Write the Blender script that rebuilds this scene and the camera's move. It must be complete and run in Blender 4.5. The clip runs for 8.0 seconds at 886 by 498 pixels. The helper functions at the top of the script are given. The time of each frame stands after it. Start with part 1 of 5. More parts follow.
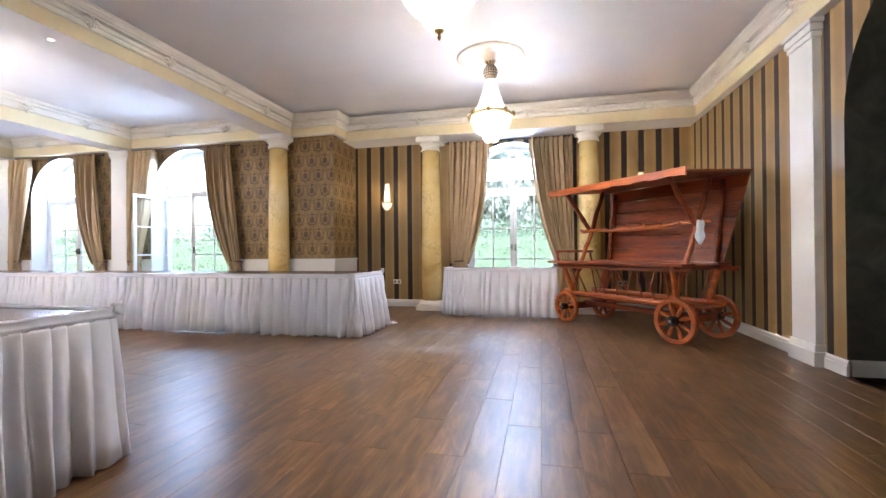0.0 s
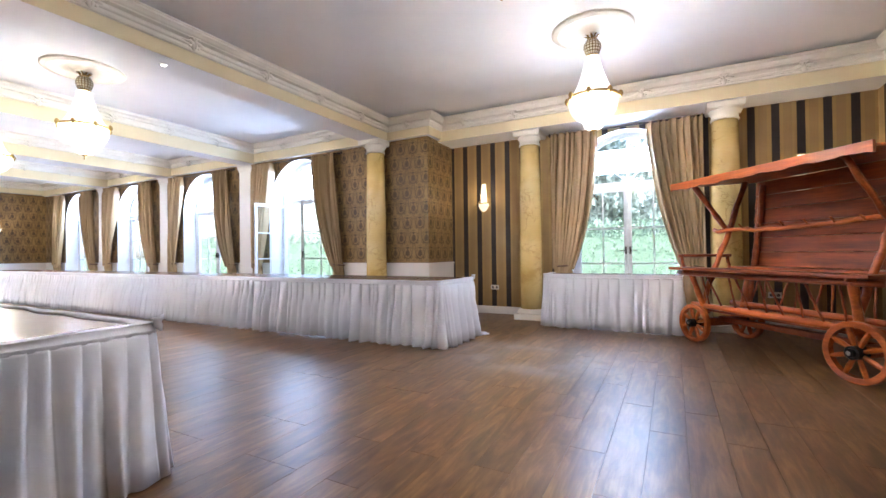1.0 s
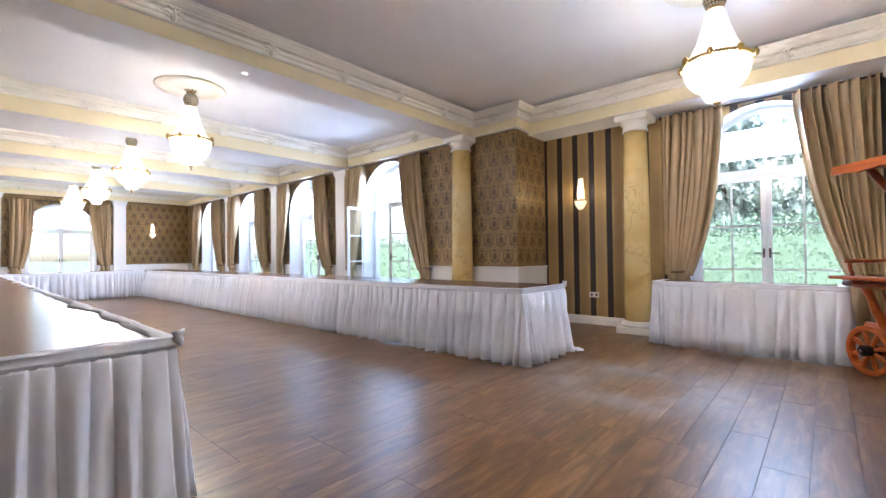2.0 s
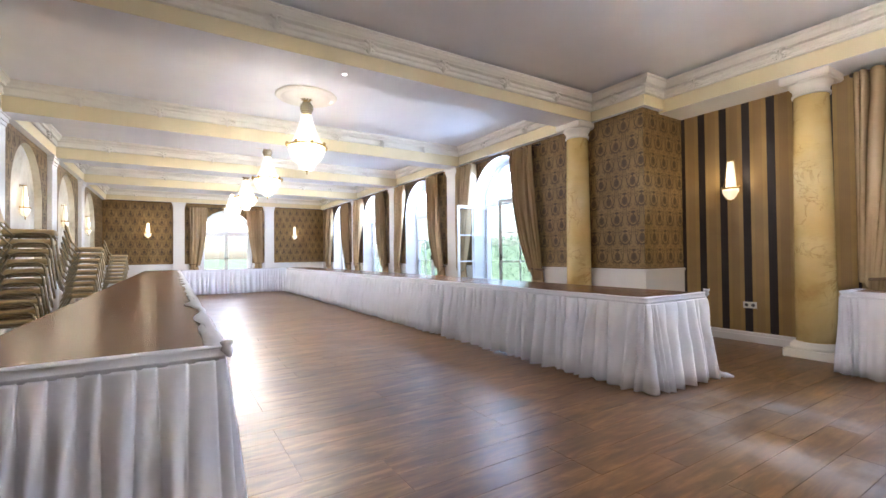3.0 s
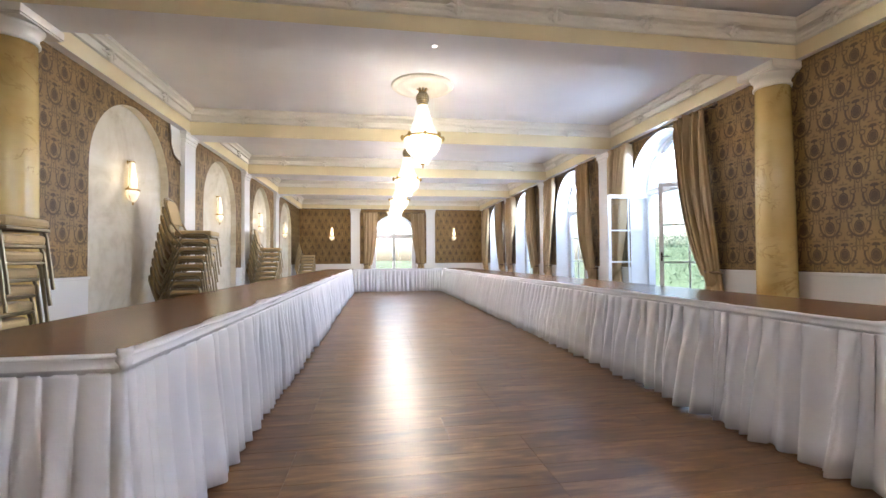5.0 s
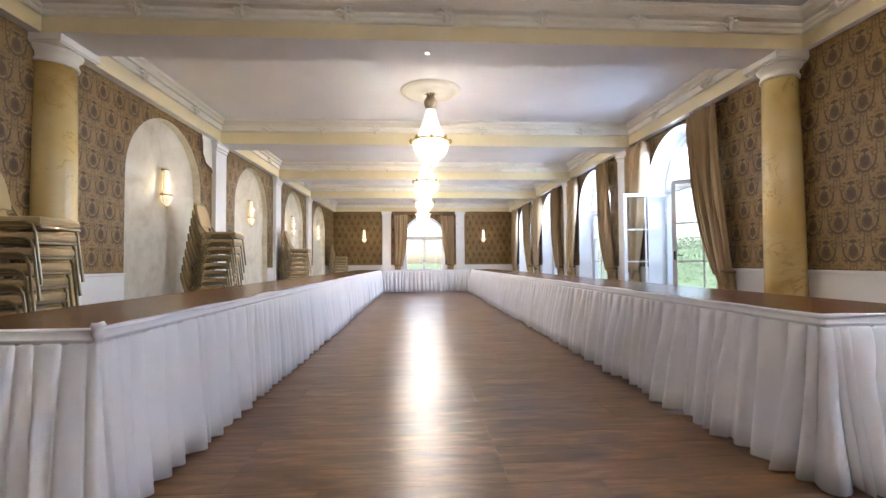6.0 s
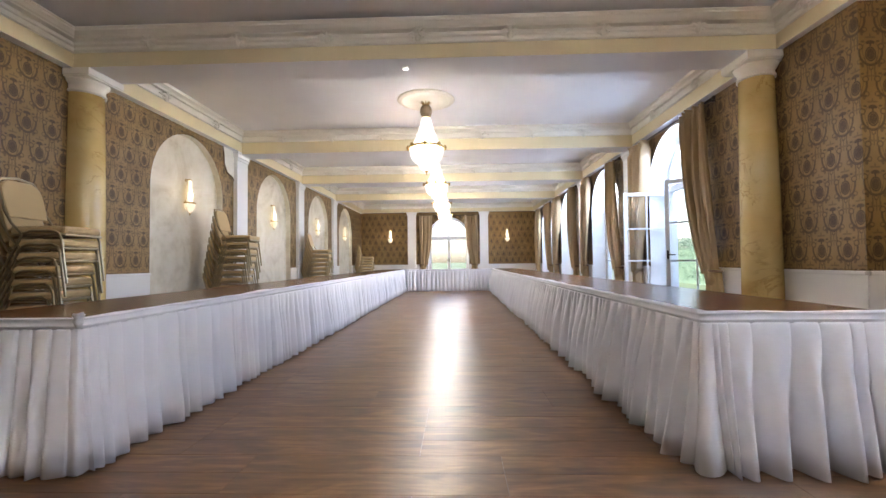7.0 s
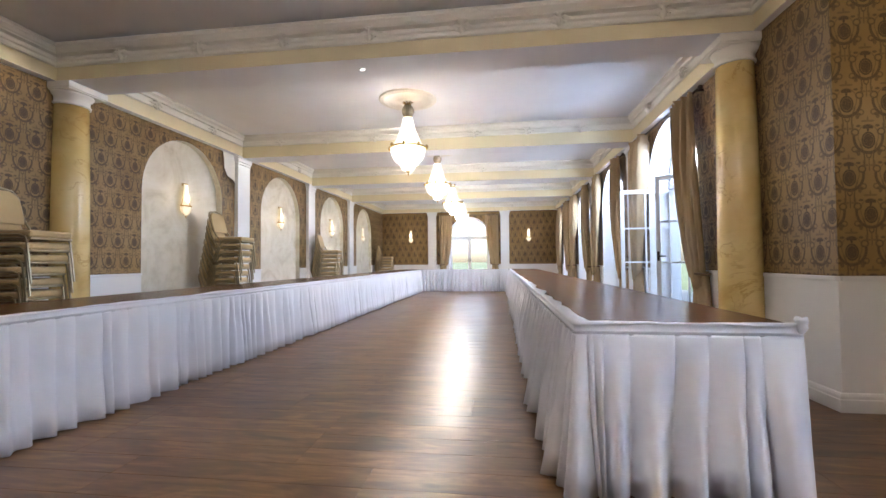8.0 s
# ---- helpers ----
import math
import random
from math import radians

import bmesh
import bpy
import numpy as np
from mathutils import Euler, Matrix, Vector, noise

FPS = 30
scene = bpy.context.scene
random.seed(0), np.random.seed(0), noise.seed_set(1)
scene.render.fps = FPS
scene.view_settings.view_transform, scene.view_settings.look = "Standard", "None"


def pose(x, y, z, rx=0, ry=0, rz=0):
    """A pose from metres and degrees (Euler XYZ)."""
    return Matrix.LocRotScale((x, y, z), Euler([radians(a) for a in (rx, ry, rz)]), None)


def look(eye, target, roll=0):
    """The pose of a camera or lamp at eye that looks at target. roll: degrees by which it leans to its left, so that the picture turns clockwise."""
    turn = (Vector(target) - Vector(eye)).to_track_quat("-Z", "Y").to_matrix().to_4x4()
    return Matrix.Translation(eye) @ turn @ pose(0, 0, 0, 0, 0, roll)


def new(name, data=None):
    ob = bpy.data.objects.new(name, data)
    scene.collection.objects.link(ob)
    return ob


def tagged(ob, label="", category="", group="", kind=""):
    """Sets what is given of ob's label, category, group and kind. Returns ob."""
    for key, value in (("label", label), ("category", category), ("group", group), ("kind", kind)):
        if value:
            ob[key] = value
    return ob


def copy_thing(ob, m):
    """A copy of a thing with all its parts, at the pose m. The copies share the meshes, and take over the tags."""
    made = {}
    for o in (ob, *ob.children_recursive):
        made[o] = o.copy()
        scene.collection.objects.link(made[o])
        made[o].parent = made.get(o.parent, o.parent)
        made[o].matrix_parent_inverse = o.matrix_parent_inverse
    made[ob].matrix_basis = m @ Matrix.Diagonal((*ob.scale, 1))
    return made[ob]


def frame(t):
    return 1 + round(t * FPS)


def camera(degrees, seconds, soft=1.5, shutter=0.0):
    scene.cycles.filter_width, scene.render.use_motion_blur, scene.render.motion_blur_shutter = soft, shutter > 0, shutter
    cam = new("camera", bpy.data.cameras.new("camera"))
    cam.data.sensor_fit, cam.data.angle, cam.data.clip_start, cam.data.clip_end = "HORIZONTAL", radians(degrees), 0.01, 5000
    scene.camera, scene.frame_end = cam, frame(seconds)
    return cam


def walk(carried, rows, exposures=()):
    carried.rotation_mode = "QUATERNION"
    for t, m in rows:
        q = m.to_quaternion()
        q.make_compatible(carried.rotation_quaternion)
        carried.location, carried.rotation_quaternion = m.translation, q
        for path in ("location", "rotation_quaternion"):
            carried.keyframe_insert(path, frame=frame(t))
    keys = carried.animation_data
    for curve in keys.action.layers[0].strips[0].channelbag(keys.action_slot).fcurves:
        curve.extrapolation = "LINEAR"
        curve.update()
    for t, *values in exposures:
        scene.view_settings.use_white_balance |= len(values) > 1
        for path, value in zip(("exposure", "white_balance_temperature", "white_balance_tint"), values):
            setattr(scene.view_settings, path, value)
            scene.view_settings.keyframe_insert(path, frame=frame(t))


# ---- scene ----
cam = camera(91.6, 8.0)
METRES, EYE, TILT, LEAN, TURN = 5.3, 1.08, 0.0, 0.0, 11.9
PATH = [
    (0, (-0.032, 0.019, 1.025), (-0.478, 1.969, 1.034), -0.5),
    (0.5, (0.081, 0.268, 1.06), (-0.612, 2.144, 1.071), -0.5),
    (1, (0.095, 0.576, 1.074), (-0.846, 2.341, 1.092), -0.7),
    (2.5, (-0.031, 1.358, 1.113), (-1.55, 2.659, 1.143), -0.6),
    (3, (-0.137, 1.584, 1.119), (-1.831, 2.646, 1.149), -0.6),
    (3.5, (-0.322, 1.838, 1.107), (-2.102, 2.749, 1.141), -0.6),
    (4, (-0.468, 2.118, 1.124), (-2.327, 2.855, 1.163), -0.5),
    (4.5, (-0.594, 2.37, 1.09), (-2.527, 2.882, 1.133), -0.5),
    (5, (-0.584, 2.575, 1.061), (-2.56, 2.88, 1.109), -0.4),
    (6.5, (-0.199, 3.284, 0.997), (-2.198, 3.332, 1.06), -0.5),
    (7, (-0.058, 3.636, 1.017), (-2.056, 3.568, 1.076), -0.6),
    (7.5, (-0.033, 4.093, 1.03), (-2.021, 3.888, 1.088), -0.5),
    (8, (-0.214, 4.491, 1.035), (-2.196, 4.232, 1.093), -0.5),
]
# stops, kelvin, tint: the clip's picture turns slightly darker and warmer on the way
EXPOSURE = [(0.0, 4.52, 6000, 10), (1.0, 4.44, 5850, 10), (2.5, 4.26, 5850, 10), (4.0, 4.16, 6350, 10), (5.0, 4.01, 6400, 10), (6.5, 3.92, 6400, 10), (8.0, 3.91, 6250, 10)]
walk(cam, [(t, look(eye, target, roll)) for t, eye, target, roll in PATH], EXPOSURE)


# ---- world, sun, large lights ----
world = bpy.data.worlds.new("sky_world")
scene.world = world
world.use_nodes = True
wn = world.node_tree
sky = wn.nodes.new("ShaderNodeTexSky")
sky.sky_type, sky.sun_disc = "NISHITA", False
sky.sun_elevation, sky.sun_rotation = radians(42), radians(200)
sky.air_density, sky.dust_density = 1.0, 3.0
wn.nodes["Background"].inputs["Strength"].default_value = 0.052
wn.links.new(sky.outputs[0], wn.nodes["Background"].inputs["Color"])

sun = new("sun", bpy.data.lights.new("sun", "SUN"))
sun.data.energy, sun.data.angle, sun.data.color = 0.5, radians(14), (1.0, 0.95, 0.88)
sun.matrix_world = look((6, -14, 16), (0, 0, 0))

SKYLIGHT = 5.0     # watts of daylight in the fanlight of each window
CRYSTAL = 0.07       # emission of the lit chandelier glass
BULBS = 27.0         # watts of the bulbs in each chandelier
CANDLE_BULB = 0.32   # watts of the bulb in each sconce
CANDLE = 0.06        # emission of the lit sconce glass

# ---- plan, in metres ----
CEIL, CEIL_FRONT = 3.40, 3.43   # hall, front room
Y_N, Y_S, X_W = 6.82, -0.35, -17.75      # hall: window wall, niche wall, end wall
Y_BAY, X_E, X_PIER = 7.69, 2.33, -3.49   # front room
Z_BEAM = 3.03
WIN_X = [-6.45, -9.5, -12.53, -15.55]
NICHE_X = [-6.36, -9.33, -12.30, -15.27]
PIL_N = [-8.0, -11.02, -14.04]
PIL_S = [-7.77, -10.75, -13.75]
BEAM_X = [-7.87, -10.87, -13.87]
CH_X = [-6.316, -9.32, -12.32, -15.3]
AXIS = 3.2
SMEAR = (1.24, 4.9)   # west and north of the origin


# ---- node helpers ----
class Val:
    """A float socket with arithmetic."""
    def __init__(self, tree, s):
        self.tree, self.s = tree, s

    def op(self, kind, *others, clamp=False):
        n = self.tree.nodes.new("ShaderNodeMath")
        n.operation, n.use_clamp = kind, clamp
        for i, v in enumerate((self, *others)):
            if isinstance(v, Val):
                self.tree.links.new(v.s, n.inputs[i])
            else:
                n.inputs[i].default_value = v
        return Val(self.tree, n.outputs[0])

    def __add__(self, o): return self.op("ADD", o)
    def __sub__(self, o): return self.op("SUBTRACT", o)
    def __mul__(self, o): return self.op("MULTIPLY", o)
    def __truediv__(self, o): return self.op("DIVIDE", o)
    def mod(self, o): return self.op("FLOORED_MODULO", o)
    def floor(self): return self.op("FLOOR")
    def sin(self): return self.op("SINE")
    def cos(self): return self.op("COSINE")
    def abs(self): return self.op("ABSOLUTE")
    def sqrt(self): return self.op("SQRT")
    def maximum(self, o): return self.op("MAXIMUM", o)
    def minimum(self, o): return self.op("MINIMUM", o)

    def step(self, lo, hi):
        n = self.tree.nodes.new("ShaderNodeMapRange")
        n.interpolation_type = "SMOOTHSTEP"
        self.tree.links.new(self.s, n.inputs["Value"])
        n.inputs["From Min"].default_value, n.inputs["From Max"].default_value = lo, hi
        return Val(self.tree, n.outputs["Result"])


class Mat:
    def __init__(self, name, color=(0.8, 0.8, 0.8), rough=0.5, metal=0.0, spec=0.5):
        self.m = bpy.data.materials.new(name)
        self.m.use_nodes = True
        self.t = self.m.node_tree
        self.b = self.t.nodes["Principled BSDF"]
        self.b.inputs["Base Color"].default_value = (*color, 1)
        self.b.inputs["Roughness"].default_value = rough
        self.b.inputs["Metallic"].default_value = metal
        self.b.inputs["Specular IOR Level"].default_value = spec
        self.coord = self.t.nodes.new("ShaderNodeTexCoord")

    def link(self, a, b):
        self.t.links.new(a.s if isinstance(a, Val) else a, b)

    def xyz(self, vec=None):
        n = self.t.nodes.new("ShaderNodeSeparateXYZ")
        self.link(vec or self.coord.outputs["Object"], n.inputs[0])
        return [Val(self.t, o) for o in n.outputs]

    def vec(self, x, y, z):
        n = self.t.nodes.new("ShaderNodeCombineXYZ")
        for v, i in zip((x, y, z), n.inputs):
            if isinstance(v, Val):
                self.link(v, i)
            else:
                i.default_value = v
        return n.outputs[0]

    def noise(self, scale, detail=3.0, rough=0.55, vec=None, stretch=None, distort=0.0):
        n = self.t.nodes.new("ShaderNodeTexNoise")
        n.inputs["Scale"].default_value, n.inputs["Detail"].default_value = scale, detail
        n.inputs["Roughness"].default_value, n.inputs["Distortion"].default_value = rough, distort
        v = vec or self.coord.outputs["Object"]
        if stretch:
            mp = self.t.nodes.new("ShaderNodeMapping")
            mp.inputs["Scale"].default_value = stretch
            self.link(v, mp.inputs[0])
            v = mp.outputs[0]
        self.link(v, n.inputs["Vector"])
        return Val(self.t, n.outputs[0])

    def random(self):
        return Val(self.t, self.t.nodes.new("ShaderNodeObjectInfo").outputs["Random"])

    def island(self):
        return Val(self.t, self.t.nodes.new("ShaderNodeNewGeometry").outputs["Random Per Island"])

    def ramp(self, fac, *stops):
        n = self.t.nodes.new("ShaderNodeValToRGB")
        e = n.color_ramp.elements
        while len(e) < len(stops):
            e.new(0.5)
        for el, (p, c) in zip(e, stops):
            el.position, el.color = p, (*c, 1)
        self.link(fac, n.inputs[0])
        return n.outputs[0]

    def mix(self, fac, a, b, kind="MIX"):
        n = self.t.nodes.new("ShaderNodeMix")
        n.data_type, n.blend_type = "RGBA", kind
        for v, i in ((fac, n.inputs[0]), (a, n.inputs[6]), (b, n.inputs[7])):
            if isinstance(v, Val):
                self.link(v, i)
            elif isinstance(v, tuple):
                i.default_value = (*v, 1)
            elif isinstance(v, (int, float)):
                i.default_value = v
            else:
                self.link(v, i)
        return n.outputs[2]

    def color(self, s):
        self.link(s, self.b.inputs["Base Color"])
        return self

    def rough(self, v):
        self.link(v, self.b.inputs["Roughness"])
        return self

    def bump(self, h, strength=0.3, dist=0.01):
        n = self.t.nodes.new("ShaderNodeBump")
        n.inputs["Strength"].default_value, n.inputs["Distance"].default_value = strength, dist
        self.link(h, n.inputs["Height"])
        self.link(n.outputs[0], self.b.inputs["Normal"])
        return self

    def emit(self, color, strength):
        self.b.inputs["Emission Color"].default_value = (*color, 1)
        self.b.inputs["Emission Strength"].default_value = strength
        return self


def painted(name, color, rough=0.55, var=0.06, bump=0.12):
    k = Mat(name, color, rough)
    big, fine = k.noise(1.3, 4), k.noise(90, 2)
    dark = tuple(c * (1 - var * 2) for c in color)
    k.color(k.ramp(big * 0.8 + fine * 0.2, (0.3, dark), (0.62, color)))
    k.bump(fine + big * 2, bump, 0.002)
    return k.m


M_CEIL = painted("ceiling paint", (0.86, 0.855, 0.87), 0.7, 0.03)
M_CREAM = painted("cream paint", (0.77, 0.67, 0.43), 0.55, 0.04)
M_WHITE = painted("white paint", (0.80, 0.79, 0.77), 0.45, 0.03)
M_TRIM = painted("stucco white", (0.82, 0.78, 0.69), 0.5, 0.04)
M_REVEAL = painted("window reveal white", (0.82, 0.83, 0.85), 0.55, 0.03)


def make_damask():
    k = Mat("damask wallpaper", rough=0.5, spec=0.28)
    x, y, z = k.xyz()
    P, Q = 0.25, 0.51
    u, v = (x + y - 2.887) / P, (z - 1.584) / Q

    def oval(a, b, ca, cb, ra, rb):
        return (((a - ca) * (a - ca)) / (ra * ra) + ((b - cb) * (b - cb)) / (rb * rb)).sqrt()
    shade = None
    for off in (0.0, 0.5):
        a = ((u + off + 0.5).mod(1.0) - 0.5) * P
        b = ((v + off + 0.5).mod(1.0) - 0.5) * Q
        c = a.abs()
        r = oval(a, b, 0.0, 0.0, 0.043, 0.060)
        disc = r.step(1.02, 0.94) * ((r - 0.74).abs().step(0.02, 0.07) * 0.45 + 0.55)
        crown = oval(a, b, 0.0, 0.088, 0.034, 0.022).step(1.05, 0.85) * (b - 0.080).step(-0.004, 0.004)
        stem = oval(a, b, 0.0, 0.078, 0.008, 0.022).step(1.1, 0.8)
        sprig = oval(c, b, 0.020, 0.133, 0.024, 0.008).step(1.1, 0.7).maximum(oval(a, b, 0.0, 0.145, 0.007, 0.022).step(1.1, 0.7))
        cup = (oval(a, b, 0.0, 0.022, 0.088, 0.108) - 1.0).abs().step(0.13, 0.07) * (b - 0.042).step(0.006, -0.006)
        curl = (oval(c, b, 0.080, 0.058, 0.021, 0.021) - 1.0).abs().step(0.36, 0.15)
        drop = (oval(a, b, 0.0, -0.102, 0.014, 0.020) - 1.0).abs().step(0.4, 0.15)
        line = c.step(0.005, 0.002) * (b + 0.165).abs().step(0.05, 0.04)
        foot = oval(c, b, 0.026, -0.172, 0.024, 0.009).step(1.1, 0.7).maximum(oval(c, b, 0.030, -0.150, 0.010, 0.016).step(1.1, 0.7))
        one = disc.maximum(crown).maximum(stem).maximum(sprig * 0.55).maximum(cup * 0.9).maximum(curl * 0.8).maximum(drop * 0.8).maximum(line * 0.7).maximum(foot * 0.55)
        leafy = (oval(c, b, 0.070, -0.075, 0.020, 0.012).step(1.1, 0.7)).maximum(oval(c, b, 0.058, 0.100, 0.016, 0.010).step(1.1, 0.7)).maximum((oval(a, b, 0.0, 0.03, 0.062, 0.078) - 1.0).abs().step(0.07, 0.02) * 0.7)
        # slender scrolls that tie each medallion to its neighbours
        scroll = (c - 0.0625 - (b * 12.3).sin() * 0.036).abs().step(0.0065, 0.003) * (b - 0.155).abs().step(0.085, 0.07)
        bud = oval(c, b, 0.062, 0.168, 0.013, 0.020).step(1.1, 0.75).maximum((oval(c, b, 0.040, 0.195, 0.017, 0.017) - 1.0).abs().step(0.4, 0.15))
        one = one.maximum(leafy * 0.8).maximum(scroll * 0.75).maximum(bud * 0.7)
        shade = one if shade is None else shade.maximum(one)
    fray = k.noise(120, 2).step(0.30, 0.6)
    shade = shade * (fray * 0.30 + 0.70)
    ground = k.ramp(k.noise(2.2, 4), (0.3, (0.210, 0.126, 0.042)), (0.7, (0.308, 0.194, 0.072)))
    k.color(k.mix(shade * 0.88, ground, (0.058, 0.039, 0.024)))
    weave = (z * 1800.0).sin() * 0.3 + shade
    k.rough(shade * 0.20 + 0.36)
    return k.bump(weave, 0.2, 0.002).m


def make_stripe():
    k = Mat("striped wallpaper", rough=0.5)
    x, y, z = k.xyz()
    P = 0.267
    s = (x + y - 4.1575).mod(P)
    dark = s.step(0.003, 0.006) * s.step(0.094, 0.091)
    mid = (s - 0.176).abs().step(0.050, 0.044)
    pin = ((x + y) * 420.0).sin() * 0.5 + 0.5
    wear = k.noise(2.2, 4)
    gold = k.ramp(wear, (0.3, (0.36, 0.232, 0.085)), (0.7, (0.45, 0.300, 0.118)))
    col = k.mix(mid * 0.38, gold, (0.26, 0.165, 0.085))
    col = k.mix(pin * 0.12, col, (0.15, 0.10, 0.055))
    col = k.mix(dark, col, (0.026, 0.018, 0.018))
    k.color(col).rough(dark * 0.2 + 0.34)
    return k.bump(pin + dark * 2, 0.15, 0.001).m


def make_plaster():
    k = Mat("marbled plaster", rough=0.35, spec=0.22)
    a, b = k.noise(1.6, 6, 0.62, distort=1.2), k.noise(7, 5, 0.6)
    col = k.ramp(a * 0.75 + b * 0.25, (0.32, (0.50, 0.44, 0.33)), (0.48, (0.66, 0.61, 0.50)), (0.65, (0.75, 0.71, 0.62)))
    k.color(col).rough(b * 0.25 + 0.42)
    return k.bump(b, 0.1, 0.004).m


def make_marble():
    k = Mat("yellow marbled column", rough=0.20)
    a = k.noise(1.2, 4, 0.5, distort=0.5, stretch=(1, 1, 1.6))
    b = k.noise(5.0, 3, 0.5, stretch=(1, 1, 0.6))
    base = k.ramp(a * 0.8 + b * 0.2, (0.34, (0.56, 0.37, 0.12)), (0.45, (0.67, 0.49, 0.19)), (0.66, (0.73, 0.58, 0.27)))
    # thin brown veins, broken along their length
    vein = (k.noise(2.0, 5, 0.6, distort=1.4, stretch=(1, 1, 1.3)) - 0.5).abs().step(0.022, 0.002) * k.noise(3.1, 2).step(0.42, 0.62)
    k.color(k.mix(vein * 0.55, base, (0.42, 0.24, 0.075)))
    return k.m


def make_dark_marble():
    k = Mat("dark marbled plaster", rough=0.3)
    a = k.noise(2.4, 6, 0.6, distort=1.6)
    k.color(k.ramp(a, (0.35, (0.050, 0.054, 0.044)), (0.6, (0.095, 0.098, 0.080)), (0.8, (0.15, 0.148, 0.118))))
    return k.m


def wood(name, dark, light, rough=0.3, axis="y", scale=1.0, per="random", bump=0.08, spec=0.5):
    k = Mat(name, rough=rough, spec=spec)
    x, y, z = k.xyz()
    r = (k.random() if per == "random" else k.island()) * 37.0
    st = {"x": (0.09, 1, 1), "y": (1, 0.09, 1), "z": (1, 1, 0.09)}[axis]
    v = k.vec(x + r, y + r * 1.7, z + r * 0.6)
    g = k.noise(16 * scale, 6, 0.62, vec=v, stretch=st, distort=0.25)
    f = k.noise(90 * scale, 3, 0.6, vec=v, stretch=st)
    blot = k.noise(2.5 * scale, 3, vec=v, stretch=st)
    tone = g * 0.5 + f * 0.2 + blot * 0.3 + (r / 37.0 - 0.5) * 0.09
    mid = tuple((a + b) * 0.46 for a, b in zip(dark, light))
    k.color(k.ramp(tone, (0.36, dark), (0.5, mid), (0.62, light)))
    k.rough(g * 0.14 + (rough - 0.06) + k.noise(1.1, 4) * 0.08)
    return k.bump(g + f * 0.6, bump, 0.002).m if bump else k.m


M_DAMASK, M_STRIPE, M_PLASTER = make_damask(), make_stripe(), make_plaster()
M_MARBLE, M_DARKM = make_marble(), make_dark_marble()
def laminate(name, per):
    k = Mat(name, rough=0.25, spec=0.50)
    x, y, z = k.xyz()
    r = k.random() if per == "random" else k.island()
    v = k.vec(x + r * 37.0, y + r * 61.0, z + r * 22.0)
    grain = k.noise(34, 5, 0.6, vec=v, stretch=(1, 0.08, 1), distort=0.3)
    blot = k.noise(8.5, 5, 0.6, vec=v, stretch=(1, 0.24, 1), distort=1.1)
    knots = k.noise(9.0, 2, 0.5, vec=v, stretch=(1, 0.33, 1)).step(0.63, 0.76)
    tone = grain * 0.40 + blot * 0.60 + (r - 0.5) * 0.055
    col = k.ramp(tone, (0.32, (0.060, 0.029, 0.013)), (0.50, (0.142, 0.071, 0.028)), (0.68, (0.272, 0.152, 0.062)))
    k.color(k.mix(knots * 0.55, col, (0.045, 0.019, 0.009)))
    k.rough(k.noise(1.1, 4) * 0.10 + grain * 0.06 + 0.262)
    m = k.m
    t = m.node_tree
    b = t.nodes["Principled BSDF"]
    # a dusty smear left on the boards near the window table, with reflected window sheen painted in
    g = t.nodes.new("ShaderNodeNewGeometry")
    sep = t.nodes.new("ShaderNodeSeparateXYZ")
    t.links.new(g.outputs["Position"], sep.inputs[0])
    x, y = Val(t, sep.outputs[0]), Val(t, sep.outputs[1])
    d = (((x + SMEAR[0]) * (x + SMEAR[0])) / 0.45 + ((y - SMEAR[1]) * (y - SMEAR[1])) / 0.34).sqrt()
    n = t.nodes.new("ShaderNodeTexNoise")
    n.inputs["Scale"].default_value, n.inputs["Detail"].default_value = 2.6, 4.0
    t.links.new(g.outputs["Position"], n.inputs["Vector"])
    dust_sheen = d.step(1.6, 0.8) * (d.step(0.30, 0.75) * 0.75 + 0.25) * Val(t, n.outputs[0]).step(0.33, 0.62)
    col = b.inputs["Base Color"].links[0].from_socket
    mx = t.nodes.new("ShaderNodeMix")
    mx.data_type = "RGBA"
    t.links.new((dust_sheen * 0.36).s, mx.inputs[0])
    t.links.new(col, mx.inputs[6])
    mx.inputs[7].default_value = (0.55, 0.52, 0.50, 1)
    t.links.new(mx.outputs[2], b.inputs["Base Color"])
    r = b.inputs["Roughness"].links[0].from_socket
    t.links.new((Val(t, r) + dust_sheen * 0.22).s, b.inputs["Roughness"])
    return m


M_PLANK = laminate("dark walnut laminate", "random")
M_PLANKS = laminate("dark walnut laminate joined", "island")
M_GAP = Mat("floor joint", (0.085, 0.046, 0.025), 0.6).m
k = Mat("mahogany tabletop", rough=0.24, spec=0.30)
x, y, z = k.xyz()
v = k.vec(x + k.random() * 31.0, y + k.random() * 17.0, z)
grain, broad = k.noise(22, 4, 0.55, vec=v, stretch=(0.07, 1, 1), distort=0.2), k.noise(1.4, 3, vec=v)
k.color(k.ramp(grain * 0.6 + broad * 0.4, (0.30, (0.115, 0.043, 0.016)), (0.70, (0.205, 0.083, 0.031))))
k.rough(broad * 0.10 + 0.20)
M_TOP = k.m
M_WAGON = wood("red stained wood", (0.080, 0.013, 0.004), (0.44, 0.092, 0.015), 0.30, "x", 0.8, "island", 0.25)
M_WHEEL = wood("orange stained wood", (0.24, 0.045, 0.007), (0.66, 0.165, 0.025), 0.32, "x", 1.0, "island", 0.2)
M_HUB = Mat("black iron", (0.02, 0.02, 0.022), 0.4, 0.8).m
M_CHROME = Mat("steel cap", (0.75, 0.75, 0.76), 0.2, 1.0).m


